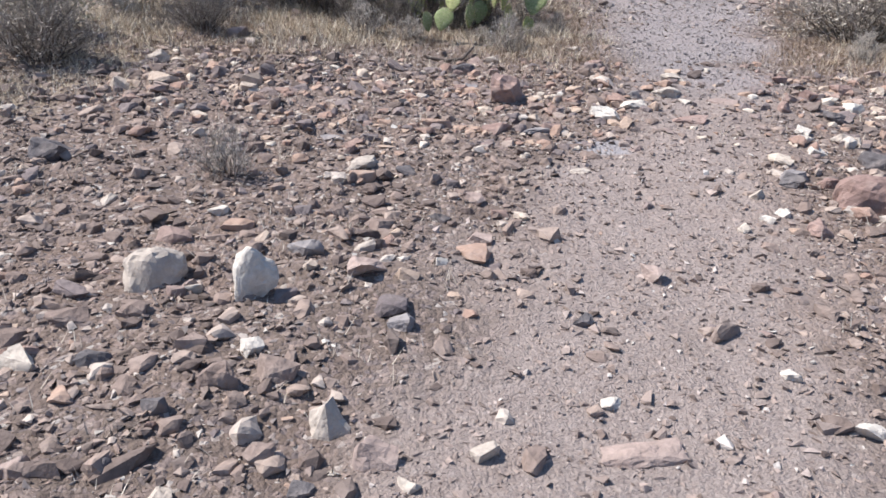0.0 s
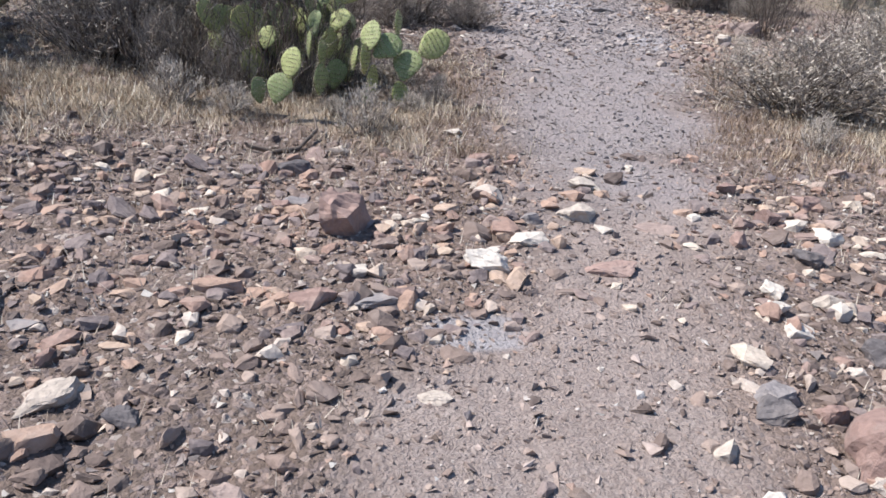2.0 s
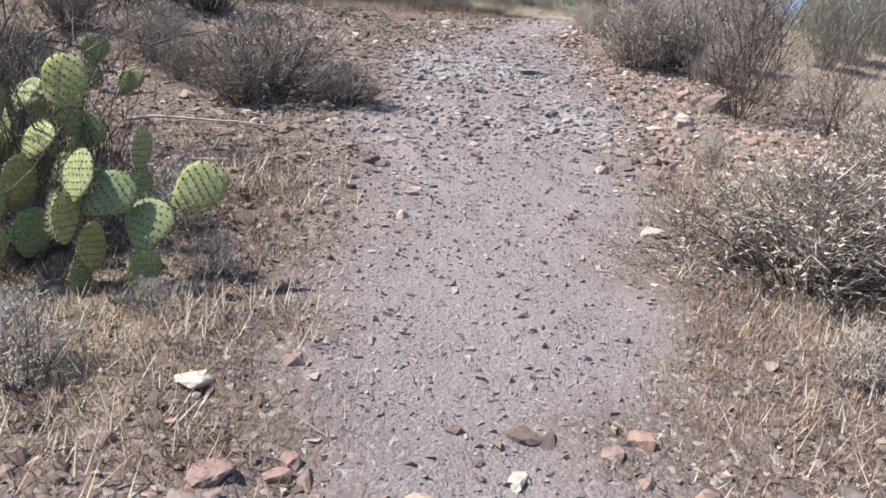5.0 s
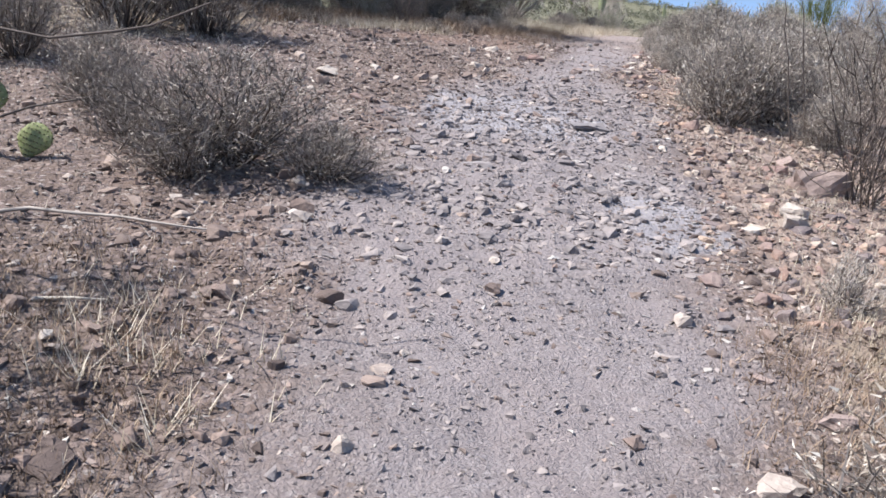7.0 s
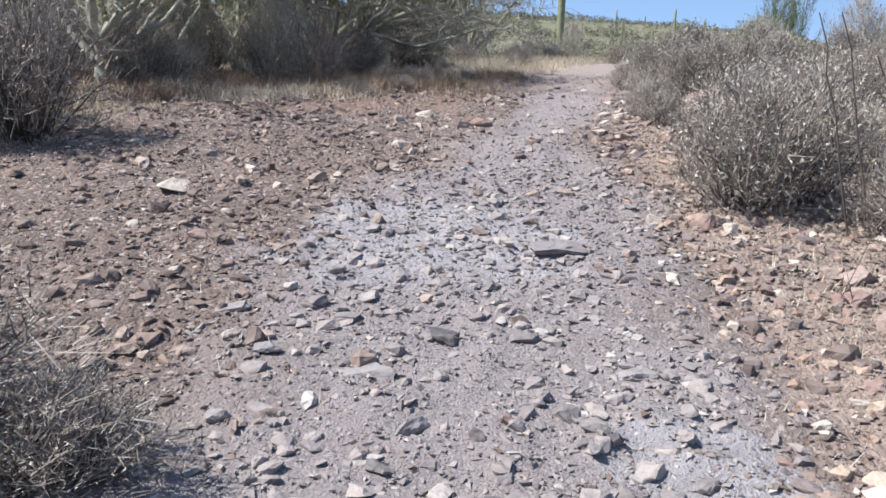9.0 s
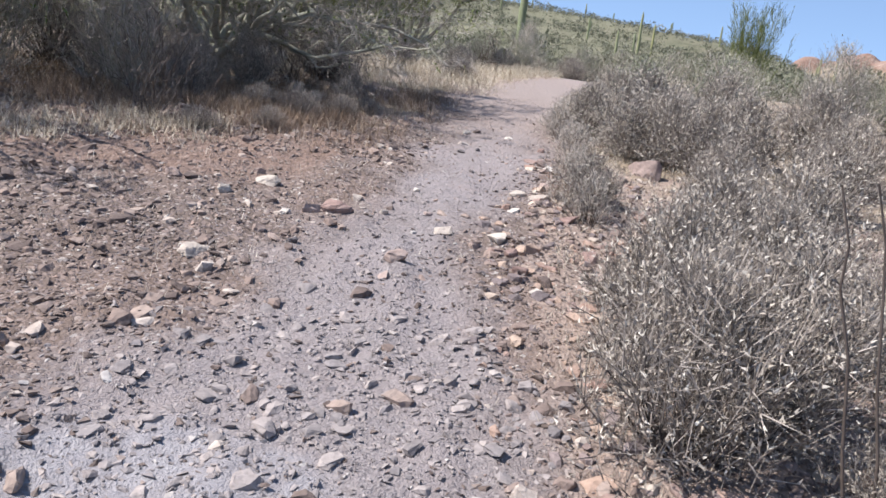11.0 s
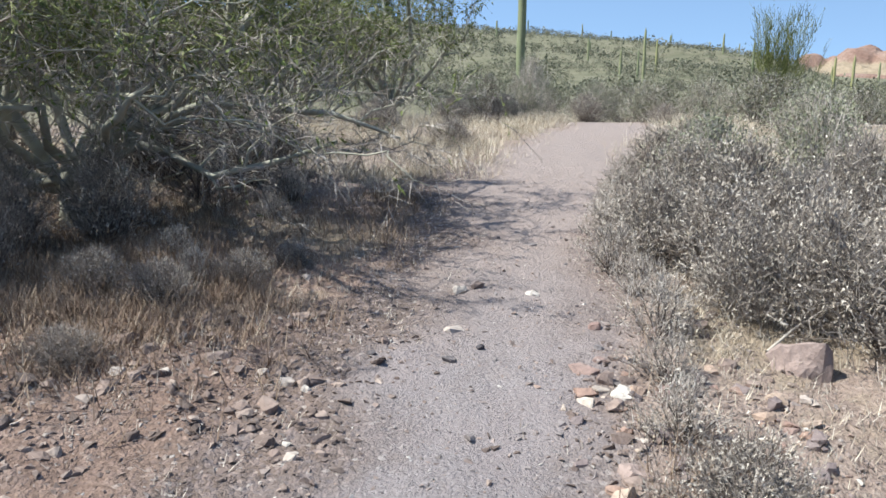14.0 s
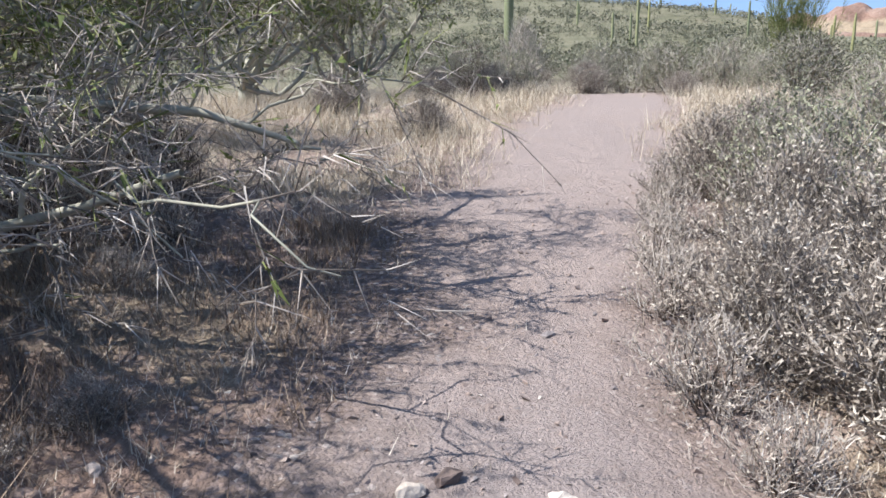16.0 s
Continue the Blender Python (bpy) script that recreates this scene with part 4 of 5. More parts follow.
# ---- prickly pear ----
def pad_meshes(seed):
    """An upright cactus pad 1 high with its foot at the origin, facing y; its areoles and spines."""
    rng = np.random.default_rng(seed)
    o = Vector((seed * 3.1, 0, seed))

    def shape(p):
        t = p.z + 0.5
        wide = (0.40 + 0.42 * math.sin(min(1, t * 1.02) * 1.95)) * (1 + 0.14 * noise.noise(Vector((p.x, 0, p.z)) * 2.2 + o))
        return Vector((p.x * wide * 1.12 + 0.05 * math.sin(t * 3 + seed), p.y * 0.13 * (1.15 - 0.4 * t) + 0.05 * math.sin(t * 2.4 + seed) * t,
                       t + 0.04 * noise.noise(Vector((p.x, 0, p.z)) * 3 + o) * t))

    bm = bmesh.new()
    bmesh.ops.create_uvsphere(bm, u_segments=20, v_segments=14, radius=0.5)
    for v in bm.verts:
        v.co = shape(v.co)
    for f in bm.faces:
        f.smooth = True
    skin = bpy.data.meshes.new("pad")
    bm.to_mesh(skin)
    bm.free()
    skin.materials.append(MAT_PAD)
    c, d = [], []
    for sign in (-1, 1):
        for r in range(7):
            z = -0.40 + r * 0.132
            for k in range(-4, 5):
                x = (k + (r % 2) * 0.5) * 0.115 + rng.normal(0, 0.01)
                if x * x + z * z < 0.225:
                    y = sign * math.sqrt(0.25 - x * x - z * z)
                    c.append(shape(Vector((x, y, z)))[:])
                    d.append((x * 0.4, sign, 0.25))
    for k in range(16):
        a = -0.6 + k * 0.29
        c.append(shape(Vector((0.5 * math.cos(a), 0, 0.5 * math.sin(a))))[:])
        d.append((math.cos(a), 0, math.sin(a)))
    c, d = np.array(c), unit(np.array(d, float))
    n = len(c)
    dots = strand_mesh("areole_cover", np.stack([c - d * 0.012, c + d * 0.014], 1), np.tile([[0.026, 0.011]], (n, 1)), MAT_AREOLE, 5)
    c3 = np.repeat(c, 3, 0)
    d3 = unit(np.repeat(d, 3, 0) + rng.normal(0, 0.6, (3 * n, 3)) + np.array([[0, 0, -0.3]]))
    spines = strand_mesh("spine_cover", np.stack([c3, c3 + d3 * rng.uniform(0.07, 0.17, (3 * n, 1))], 1), np.tile([[0.0032, 0.001]], (3 * n, 1)), MAT_SPINE, 3)
    return skin, dots, spines


PADS = [pad_meshes(40 + k) for k in range(4)]


def pad(parent, k, x, y, z, size, turn, lean=0, tip=0, wide=1.0):
    skin, dots, spines = PADS[k % 4]
    ob = new("pad", skin)
    ob.parent = parent
    ob.matrix_basis = Matrix.LocRotScale((x, y, z), Euler((radians(lean), radians(tip), radians(turn)), "XYZ"), (size * wide, size, size))
    for nm, me in (("areole_cover", dots), ("spine_cover", spines)):
        p = new(nm, me)
        p.parent = ob
        tagged(p, kind="stuff")
    return ob


def turned_up(turn, lean, tip):
    return Matrix.Rotation(radians(turn), 3, "Z") @ Matrix.Rotation(radians(tip), 3, "Y") @ Matrix.Rotation(radians(lean), 3, "X") @ Vector((0, 0, 1))


def pear_at(x, y, label):
    ob = tagged(new("prickly_pear"), label, "cactus", "prickly pears by the trail")
    ob.matrix_basis = Matrix.Translation((x, y, at_ground(x, y)))
    return ob


def pads_at(parent, pads, breadth=0.86):
    """Pads given by the world place of their middle, height, turn, lean, tip and breadth."""
    o = parent.matrix_basis.translation
    for k, (x, y, z, size, turn, lean, tip, wide) in enumerate(pads):
        size *= breadth
        foot = Vector((x, y, z)) - o - turned_up(turn, lean, tip) * size * 0.5
        pad(parent, k, foot.x, foot.y, foot.z, size, turn, lean, tip, wide)


# a bushy clump: each pad grows from the rim of an older one and leans outward
pear = pear_at(-0.25, 7.75, "large prickly pear cactus with many flat green pads")
rngp = random.Random(5)
grown = []
for i in range(15):
    a, q = rngp.uniform(0, 6.28), rngp.uniform(0.0, 0.5)
    grown.append((Vector((math.cos(a) * q * 1.25, math.sin(a) * q * 0.9, -0.05)), rngp.uniform(0.21, 0.27), rngp.uniform(-85, 85), rngp.uniform(-15, 10), rngp.uniform(-20, 20), 0))
k = 0
while k < len(grown) and len(grown) < 74:
    foot, size, turn, lean, tip, tier = grown[k]
    k += 1
    up = turned_up(turn, lean, tip)
    for side in rngp.sample((-1, 0, 1), 2 if tier < 3 else 1):
        if tier == 4:
            continue
        tip2 = max(-60, min(60, tip * 0.6 + side * rngp.uniform(22, 42)))
        across = Matrix.Rotation(radians(turn), 3, "Z") @ Vector((1, 0, 0))
        start = foot + up * size * (0.88 - 0.14 * abs(side)) + across * side * size * 0.27
        if abs(start.x) < 0.75 and abs(start.y) < 0.6 and start.z < 0.95:
            grown.append((start, rngp.uniform(0.19, 0.26), turn + rngp.uniform(-60, 60), lean * 0.5 + rngp.uniform(-16, 10), tip2, tier + 1))
for k, (foot, size, turn, lean, tip, tier) in enumerate(grown):
    pad(pear, k, foot.x, foot.y, foot.z, size, turn, lean, tip, rngp.uniform(0.85, 1.05))
pads_at(pear, ((0.35, 7.45, 1.78, 0.27, -10, -12, 32, 1.0), (0.19, 7.5, 1.72, 0.2, -40, -40, 10, 1.1), (0.11, 7.3, 1.55, 0.21, -30, -22, -22, 0.85), (0.27, 7.3, 1.57, 0.21, -38, -25, 14, 0.95),
               (0.21, 7.28, 1.42, 0.24, 50, 5, 6, 0.9), (0.09, 7.12, 1.42, 0.2, -75, -6, 2, 0.9), (0.16, 7.05, 1.2, 0.24, 60, 0, 4, 0.95), (0.17, 7.1, 1.36, 0.22, 72, 4, -5, 0.9), (-0.19, 7.2, 1.45, 0.18, -25, -25, 10, 1.0),
               (-0.36, 7.4, 1.54, 0.26, 30, -5, -25, 0.95), (-0.1, 7.4, 1.53, 0.21, 55, 0, 8, 0.9), (0.07, 7.45, 1.69, 0.2, 62, -4, -6, 0.9), (-0.1, 7.55, 1.74, 0.24, 20, -5, 12, 1.0),
               (-0.3, 7.25, 1.28, 0.24, 20, -8, 8, 0.95), (0.25, 7.25, 1.22, 0.24, 35, -4, 10, 1.0), (-0.05, 7.3, 1.24, 0.24, 50, -6, -8, 1.0)))

front = pear_at(0.6, 7.1, "low sprawling prickly pear with pale yellow-green pads")
pads_at(front, ((0.49, 7.06, 1.485, 0.21, -35, -28, -8, 0.95), (0.59, 7.05, 1.41, 0.22, -30, -35, 50, 0.95), (0.38, 7.1, 1.34, 0.17, -70, -8, -10, 0.8), (0.45, 7.0, 1.34, 0.2, 60, 2, 2, 0.8),
                (0.9, 7.12, 1.43, 0.24, -25, -28, 58, 0.95), (0.73, 7.05, 1.3, 0.22, -20, -24, 12, 1.05), (0.67, 7.25, 1.56, 0.19, 68, 0, 6, 0.85), (0.66, 7.22, 1.4, 0.2, 60, 0, 4, 0.9),
                (0.5, 7.12, 1.2, 0.2, 60, -5, 10, 0.9), (0.46, 7.1, 1.08, 0.18, 70, -5, -12, 0.9), (0.68, 7.12, 1.1, 0.2, 40, -10, 6, 0.9)), 0.97)
side = pear_at(-0.05, 6.65, "few-padded young prickly pear among dry grass")
pads_at(side, ((0.015, 6.6, 1.335, 0.22, -30, -24, 4, 0.9), (-0.06, 6.64, 1.18, 0.22, -20, -15, 16, 1.0), (-0.2, 6.72, 1.16, 0.19, 50, -5, -10, 0.9))) 
far_pear = tagged(new("prickly_pear"), "prickly pear with yellow-green pads behind a dry shrub", "cactus", "prickly pears by the trail")
far_pear.matrix_basis = Matrix.Translation((-0.35, 10.3, at_ground(-0.35, 10.3)))
for k, (x, y, z, size, turn, lean, tip) in enumerate(((0, 0, -0.03, 0.24, 0, -8, 10), (0.05, 0, 0.17, 0.24, 20, -8, 14), (0.25, 0.05, -0.03, 0.22, -10, -10, 20), (-0.22, 0, -0.03, 0.24, 10, 0, -15), (-0.28, 0, 0.18, 0.22, 30, -10, -6))):
    pad(far_pear, k, x, y, z, size, turn, lean, tip)


# dead twigs grown through the pads
for x, y, sc, tr, h, kind in ((-0.15, 7.35, 0.55, 1.0, 0.6, dead), (0.3, 7.4, 0.45, 2.0, 0.45, dead), (-0.65, 7.3, 0.6, 3.0, 0.6, dead), (0.25, 6.85, 0.6, 0.5, 0.4, small), (-0.35, 6.7, 0.8, 2.5, 0.6, small),
                              (-0.75, 6.9, 0.9, 4.0, 0.8, small), (-0.45, 7.25, 0.5, 1.7, 0.7, dry), (0.15, 7.35, 0.4, 3.7, 0.5, dry), (0.75, 6.9, 0.55, 5.0, 0.4, small), (-0.9, 7.4, 0.6, 0.7, 0.8, dry)):
    again(kind, x, y, sc, tr, h, "dry tangled twigs growing through prickly pear pads")


# ---- rocks by the trail ----
ROCK_LABELS = {"white": "bleached white angular rock lying on the gravel", "pale": "pale sandy rock half sunk in gravel", "red": "rust-red broken rock beside the trail",
               "pink": "pinkish tan rock lying on stony soil", "brown": "dull brown angular rock among rubble", "grey": "grey rock set in the gravel",
               "dark": "dark grey rock among lighter stones"}
ROCK_COUNT = [0]


def rock(colour_name, x, y, w, d, h, flat=False, label="", worn=False, taper=0.0):
    """One broken rock: a block chopped by several planes, partly sunk in the ground."""
    ROCK_COUNT[0] += 1
    rng = np.random.default_rng(100 + ROCK_COUNT[0])
    n = rng.normal(0, 1, (14, 3))
    n = np.sign(n) * np.abs(n) ** 0.7
    bm = hull((unit_rows(n) * rng.uniform(0.46, 0.72, (14, 1))).tolist())
    bmesh.ops.subdivide_edges(bm, edges=bm.edges, cuts=5 if w > 0.15 else 3 if w > 0.1 else 2, use_grid_fill=True)
    bmesh.ops.smooth_vert(bm, verts=bm.verts, factor=0.5 if worn else 0.15, use_axis_x=True, use_axis_y=True, use_axis_z=True)
    for k in range(3 if worn else 0):
        bmesh.ops.smooth_vert(bm, verts=bm.verts, factor=0.5, use_axis_x=True, use_axis_y=True, use_axis_z=True)
    off = Vector(rng.uniform(-50, 50, 3))
    for v in bm.verts:
        v.co += v.co.normalized() * (noise.noise(v.co * 2.6 + off) * 0.09 + noise.noise(v.co * 7 + off) * 0.04 + noise.noise(v.co * 16 + off) * 0.026)
    bmesh.ops.triangulate(bm, faces=bm.faces)
    d = max(d, 0.6 * w)
    hz = h * (1.25 if not flat else 1.6)
    a = rng.uniform(-0.5, 0.5) + (math.pi if rng.uniform() < 0.5 else 0)
    m = Matrix.Rotation(a, 3, "Z")
    for v in bm.verts:
        v.co = m @ Vector((v.co.x * w * (1 - taper * (v.co.z + 0.5)), v.co.y * d, v.co.z * hz))
    me = bpy.data.meshes.new("rock")
    bm.to_mesh(me)
    bm.free()
    me.materials.append(ROCK_MATS[colour_name])
    ob = new("rock", me)
    ob.matrix_basis = pose(x, y, at_ground(x, y) + hz * (0.08 if not flat else -0.05), rng.uniform(-9, 9), rng.uniform(-9, 9), 0)
    text = label or ("flat " + ROCK_LABELS[colour_name] if flat else ROCK_LABELS[colour_name])
    return tagged(ob, text, "rock", "loose rocks along the trail")


rock("white", -0.72, 2.60, 0.16, 0.15, 0.25, worn=True)
rock("pale", -1.13, 2.67, 0.22, 0.19, 0.21, worn=True)
rock("brown", -0.57, 2.13, 0.136, 0.103, 0.074)
rock("brown", -0.71, 2.07, 0.124, 0.094, 0.079)
rock("pale", -0.36, 1.94, 0.143, 0.109, 0.097)
rock("pink", -0.23, 1.81, 0.120, 0.091, 0.081)
rock("pale", -0.14, 1.72, 0.077, 0.059, 0.040)
rock("brown", -0.54, 1.81, 0.088, 0.067, 0.060)
rock("brown", -0.85, 2.25, 0.132, 0.101, 0.056)
rock("white", -0.66, 2.25, 0.085, 0.065, 0.050)
rock("pink", -0.35, 2.75, 0.167, 0.127, 0.067)
rock("grey", -0.59, 2.94, 0.141, 0.108, 0.070)
rock("pale", -0.36, 2.99, 0.096, 0.073, 0.065)
rock("grey", -0.19, 2.44, 0.101, 0.077, 0.069)
rock("pale", -1.36, 2.16, 0.119, 0.091, 0.081)
rock("pink", -1.16, 1.72, 0.092, 0.070, 0.062)
rock("dark", -0.94, 1.74, 0.062, 0.047, 0.042)
rock("dark", -0.41, 1.70, 0.069, 0.052, 0.047)
rock("pale", 0.07, 1.84, 0.089, 0.068, 0.048)
rock("pink", 0.51, 1.88, 0.246, 0.117, 0.040, flat=True)
rock("pink", 0.77, 2.87, 0.105, 0.080, 0.071)
rock("dark", 0.45, 2.52, 0.073, 0.056, 0.047)
rock("white", 0.46, 2.09, 0.081, 0.062, 0.030)
rock("white", 1.21, 2.00, 0.104, 0.079, 0.052)
rock("white", 1.08, 2.26, 0.067, 0.051, 0.032)
rock("white", 0.94, 4.78, 0.188, 0.143, 0.095)
rock("white", 1.15, 4.99, 0.169, 0.129, 0.070)
rock("pale", 1.43, 5.28, 0.198, 0.151, 0.065)
rock("red", 1.44, 4.76, 0.252, 0.165, 0.041, flat=True)
rock("pale", 0.66, 3.94, 0.153, 0.077, 0.025, flat=True)
rock("dark", -0.25, 3.82, 0.113, 0.086, 0.076)
rock("pink", 0.09, 3.50, 0.096, 0.073, 0.065)
rock("red", 2.05, 3.66, 0.42, 0.30, 0.22, worn=True)
rock("dark", 2.29, 4.17, 0.161, 0.123, 0.096)
rock("grey", 1.75, 3.95, 0.153, 0.117, 0.069)
rock("white", 1.43, 3.43, 0.082, 0.062, 0.051)
rock("white", 1.54, 3.50, 0.077, 0.059, 0.045)
rock("white", 2.06, 4.34, 0.133, 0.101, 0.062)
rock("white", 2.08, 4.61, 0.106, 0.080, 0.072)
rock("pale", 2.28, 4.53, 0.104, 0.079, 0.065)
rock("dark", -2.05, 3.87, 0.296, 0.226, 0.111)
rock("brown", -1.03, 4.04, 0.109, 0.083, 0.074)
rock("pale", -1.56, 3.36, 0.093, 0.071, 0.049)
rock("white", -1.01, 3.21, 0.102, 0.078, 0.038)
rock("pale", -2.09, 5.58, 0.207, 0.157, 0.093)
rock("white", -0.06, 2.87, 0.058, 0.044, 0.039)
rock("brown", -1.31, 2.41, 0.140, 0.106, 0.060)
rock("brown", -1.09, 2.42, 0.100, 0.076, 0.052)
rock("pale", -0.95, 2.61, 0.075, 0.057, 0.048)
rock("grey", 0.50, 4.51, 0.240, 0.115, 0.040, flat=True)
rock("white", 0.40, 4.69, 0.107, 0.081, 0.040)
rock("dark", -1.13, 2.17, 0.110, 0.084, 0.055)
rock("dark", -0.87, 1.95, 0.085, 0.064, 0.057)
rock("pink", 0.11, 3.13, 0.100, 0.076, 0.056)
rock("pale", 1.48, 3.68, 0.101, 0.077, 0.065)
rock("brown", -0.53, 3.32, 0.115, 0.087, 0.061)
rock("brown", -0.31, 3.20, 0.141, 0.108, 0.065)
rock("dark", -0.07, 3.30, 0.099, 0.076, 0.068)
rock("dark", 1.73, 3.87, 0.162, 0.123, 0.081)
rock("red", 1.64, 3.34, 0.161, 0.122, 0.080)
rock("white", 2.63, 5.20, 0.156, 0.119, 0.058)
rock("dark", 2.40, 4.91, 0.145, 0.111, 0.076)
rock("white", 2.04, 4.48, 0.099, 0.075, 0.067)
rock("white", 2.29, 4.46, 0.104, 0.079, 0.048)
rock("red", 1.91, 3.86, 0.130, 0.099, 0.065)
rock("pale", -0.48, 3.93, 0.185, 0.141, 0.054)
rock("brown", -0.45, 4.08, 0.087, 0.066, 0.059)
rock("grey", -0.70, 4.33, 0.139, 0.093, 0.023, flat=True)
rock("red", -0.55, 4.11, 0.087, 0.066, 0.057)
rock("red", 0.25, 4.46, 0.148, 0.113, 0.074)
rock("brown", -0.83, 4.77, 0.078, 0.060, 0.053)
rock("pink", -1.73, 6.51, 0.224, 0.171, 0.112)
rock("red", 0.35, 5.12, 0.30, 0.24, 0.36, taper=0.65, label="large rust-red wedge-shaped rock among rubble")
rock("white", 1.54, 5.14, 0.099, 0.075, 0.047)
rock("brown", 0.52, 4.97, 0.113, 0.086, 0.062)
rock("pink", 1.79, 5.18, 0.185, 0.158, 0.030, flat=True)
rock("red", 2.31, 5.60, 0.100, 0.077, 0.068)
rock("red", 2.74, 5.54, 0.169, 0.129, 0.076)
rock("pink", 3.16, 5.97, 0.157, 0.119, 0.059)
rock("red", 2.40, 5.29, 0.122, 0.093, 0.083)
rock("white", 2.64, 5.13, 0.157, 0.119, 0.081)
rock("red", 2.13, 5.04, 0.100, 0.076, 0.068)
rock("pink", 2.72, 5.31, 0.126, 0.096, 0.055)
rock("red", 2.60, 5.37, 0.096, 0.073, 0.048)
rock("pale", 1.56, 5.65, 0.149, 0.114, 0.072)
rock("red", 1.08, 6.01, 0.161, 0.123, 0.052)
rock("red", 1.24, 6.03, 0.085, 0.065, 0.046)
rock("white", 0.96, 6.42, 0.123, 0.094, 0.058)
rock("red", 0.06, 5.35, 0.085, 0.065, 0.057)
rock("grey", 0.11, 5.41, 0.122, 0.093, 0.052)
rock("pink", 0.79, 5.60, 0.060, 0.045, 0.041)
rock("pink", 1.02, 5.17, 0.104, 0.079, 0.058)
rock("pale", 1.02, 5.58, 0.100, 0.076, 0.045)
rock("pink", 0.71, 5.26, 0.079, 0.060, 0.039)
rock("dark", 0.08, 5.80, 0.160, 0.122, 0.082)
rock("pink", 1.15, 5.07, 0.143, 0.068, 0.024, flat=True)
rock("red", 0.79, 5.05, 0.065, 0.049, 0.042)
rock("white", 0.98, 4.91, 0.093, 0.071, 0.029)
rock("red", 0.51, 5.41, 0.082, 0.062, 0.034)
rock("pink", 0.37, 5.46, 0.073, 0.056, 0.041)
rock("pale", 0.59, 5.22, 0.051, 0.039, 0.035)
rock("grey", 1.20, 5.21, 0.107, 0.082, 0.060)
rock("white", 2.03, 5.32, 0.070, 0.053, 0.037)
rock("red", 0.63, 5.04, 0.040, 0.030, 0.027)
rock("pale", 4.48, 10.54, 0.179, 0.136, 0.098)
rock("brown", 1.21, 7.16, 0.094, 0.071, 0.047)
rock("pale", 4.39, 10.32, 0.162, 0.123, 0.108)
rock("pink", 5.05, 11.32, 0.475, 0.362, 0.193, flat=True, label="broad tan slab of crumbling rock")
rock("pink", 3.51, 8.27, 0.146, 0.112, 0.047)
rock("pink", 3.35, 8.53, 0.091, 0.069, 0.037)
rock("white", 1.43, 9.80, 0.090, 0.069, 0.034)
rock("dark", 2.84, 10.20, 0.085, 0.065, 0.038)
rock("dark", 2.83, 11.27, 0.166, 0.126, 0.056)
rock("white", 0.74, 8.45, 0.056, 0.043, 0.038)
rock("brown", 1.07, 8.79, 0.068, 0.052, 0.042)
rock("white", 4.03, 10.14, 0.104, 0.079, 0.052)
rock("grey", 3.54, 12.20, 0.351, 0.167, 0.058, flat=True)
rock("pink", 3.94, 12.13, 0.096, 0.073, 0.048)
rock("red", 2.96, 10.61, 0.065, 0.050, 0.044)
rock("pale", 1.33, 13.19, 0.221, 0.169, 0.069)
rock("white", 1.77, 13.68, 0.163, 0.124, 0.055)
rock("pale", 2.89, 14.59, 0.169, 0.129, 0.054)
rock("pale", 1.25, 12.60, 0.098, 0.075, 0.044)
rock("red", 1.63, 12.37, 0.126, 0.096, 0.059)
rock("pink", 2.07, 11.29, 0.097, 0.074, 0.045)
rock("pale", 1.94, 11.27, 0.072, 0.055, 0.039)
rock("red", 4.87, 11.59, 0.174, 0.132, 0.108)
rock("pink", 5.12, 11.91, 0.188, 0.144, 0.094)
rock("grey", 2.63, 10.63, 0.111, 0.084, 0.060)
rock("grey", 2.47, 11.01, 0.338, 0.161, 0.055, flat=True)
rock("dark", 2.85, 10.55, 0.069, 0.053, 0.037)
rock("pale", 4.07, 10.54, 0.083, 0.063, 0.039)
rock("pale", 4.33, 10.71, 0.089, 0.068, 0.042)
rock("pale", 4.34, 11.61, 0.080, 0.061, 0.043)
rock("grey", 1.90, 11.57, 0.182, 0.104, 0.030, flat=True)
rock("grey", 3.57, 10.96, 0.187, 0.089, 0.031, flat=True)
rock("grey", 3.23, 10.42, 0.077, 0.058, 0.052)
rock("dark", 3.30, 10.48, 0.059, 0.045, 0.040)
rock("grey", 2.10, 11.16, 0.105, 0.080, 0.052)
rock("grey", 1.98, 10.68, 0.089, 0.068, 0.052)
rock("pink", 1.78, 11.20, 0.093, 0.071, 0.038)
rock("red", 1.83, 12.01, 0.073, 0.056, 0.044)
rock("red", 4.46, 10.81, 0.093, 0.071, 0.035)
rock("brown", 1.52, 11.61, 0.091, 0.069, 0.043)
rock("pink", 3.99, 14.63, 0.133, 0.101, 0.064)
rock("pink", 3.92, 14.44, 0.081, 0.061, 0.055)
rock("pale", 3.20, 15.93, 0.192, 0.146, 0.071)
rock("pale", 2.92, 15.64, 0.096, 0.073, 0.065)
rock("pale", 3.82, 15.78, 0.088, 0.067, 0.048)
rock("red", 3.66, 15.46, 0.214, 0.163, 0.100)
rock("white", 3.33, 15.36, 0.078, 0.059, 0.046)
rock("red", 4.72, 14.61, 0.100, 0.077, 0.068)
rock("pink", 4.72, 14.49, 0.075, 0.057, 0.048)
rock("pink", 5.27, 14.68, 0.210, 0.160, 0.087)
rock("pale", 5.27, 16.18, 0.169, 0.129, 0.063)
rock("white", 5.67, 17.20, 0.166, 0.126, 0.056)
rock("pink", 3.12, 16.15, 0.093, 0.071, 0.058)
rock("white", 5.00, 15.84, 0.094, 0.071, 0.051)
rock("brown", 4.55, 15.03, 0.112, 0.086, 0.047)
rock("brown", 3.19, 15.02, 0.093, 0.071, 0.052)
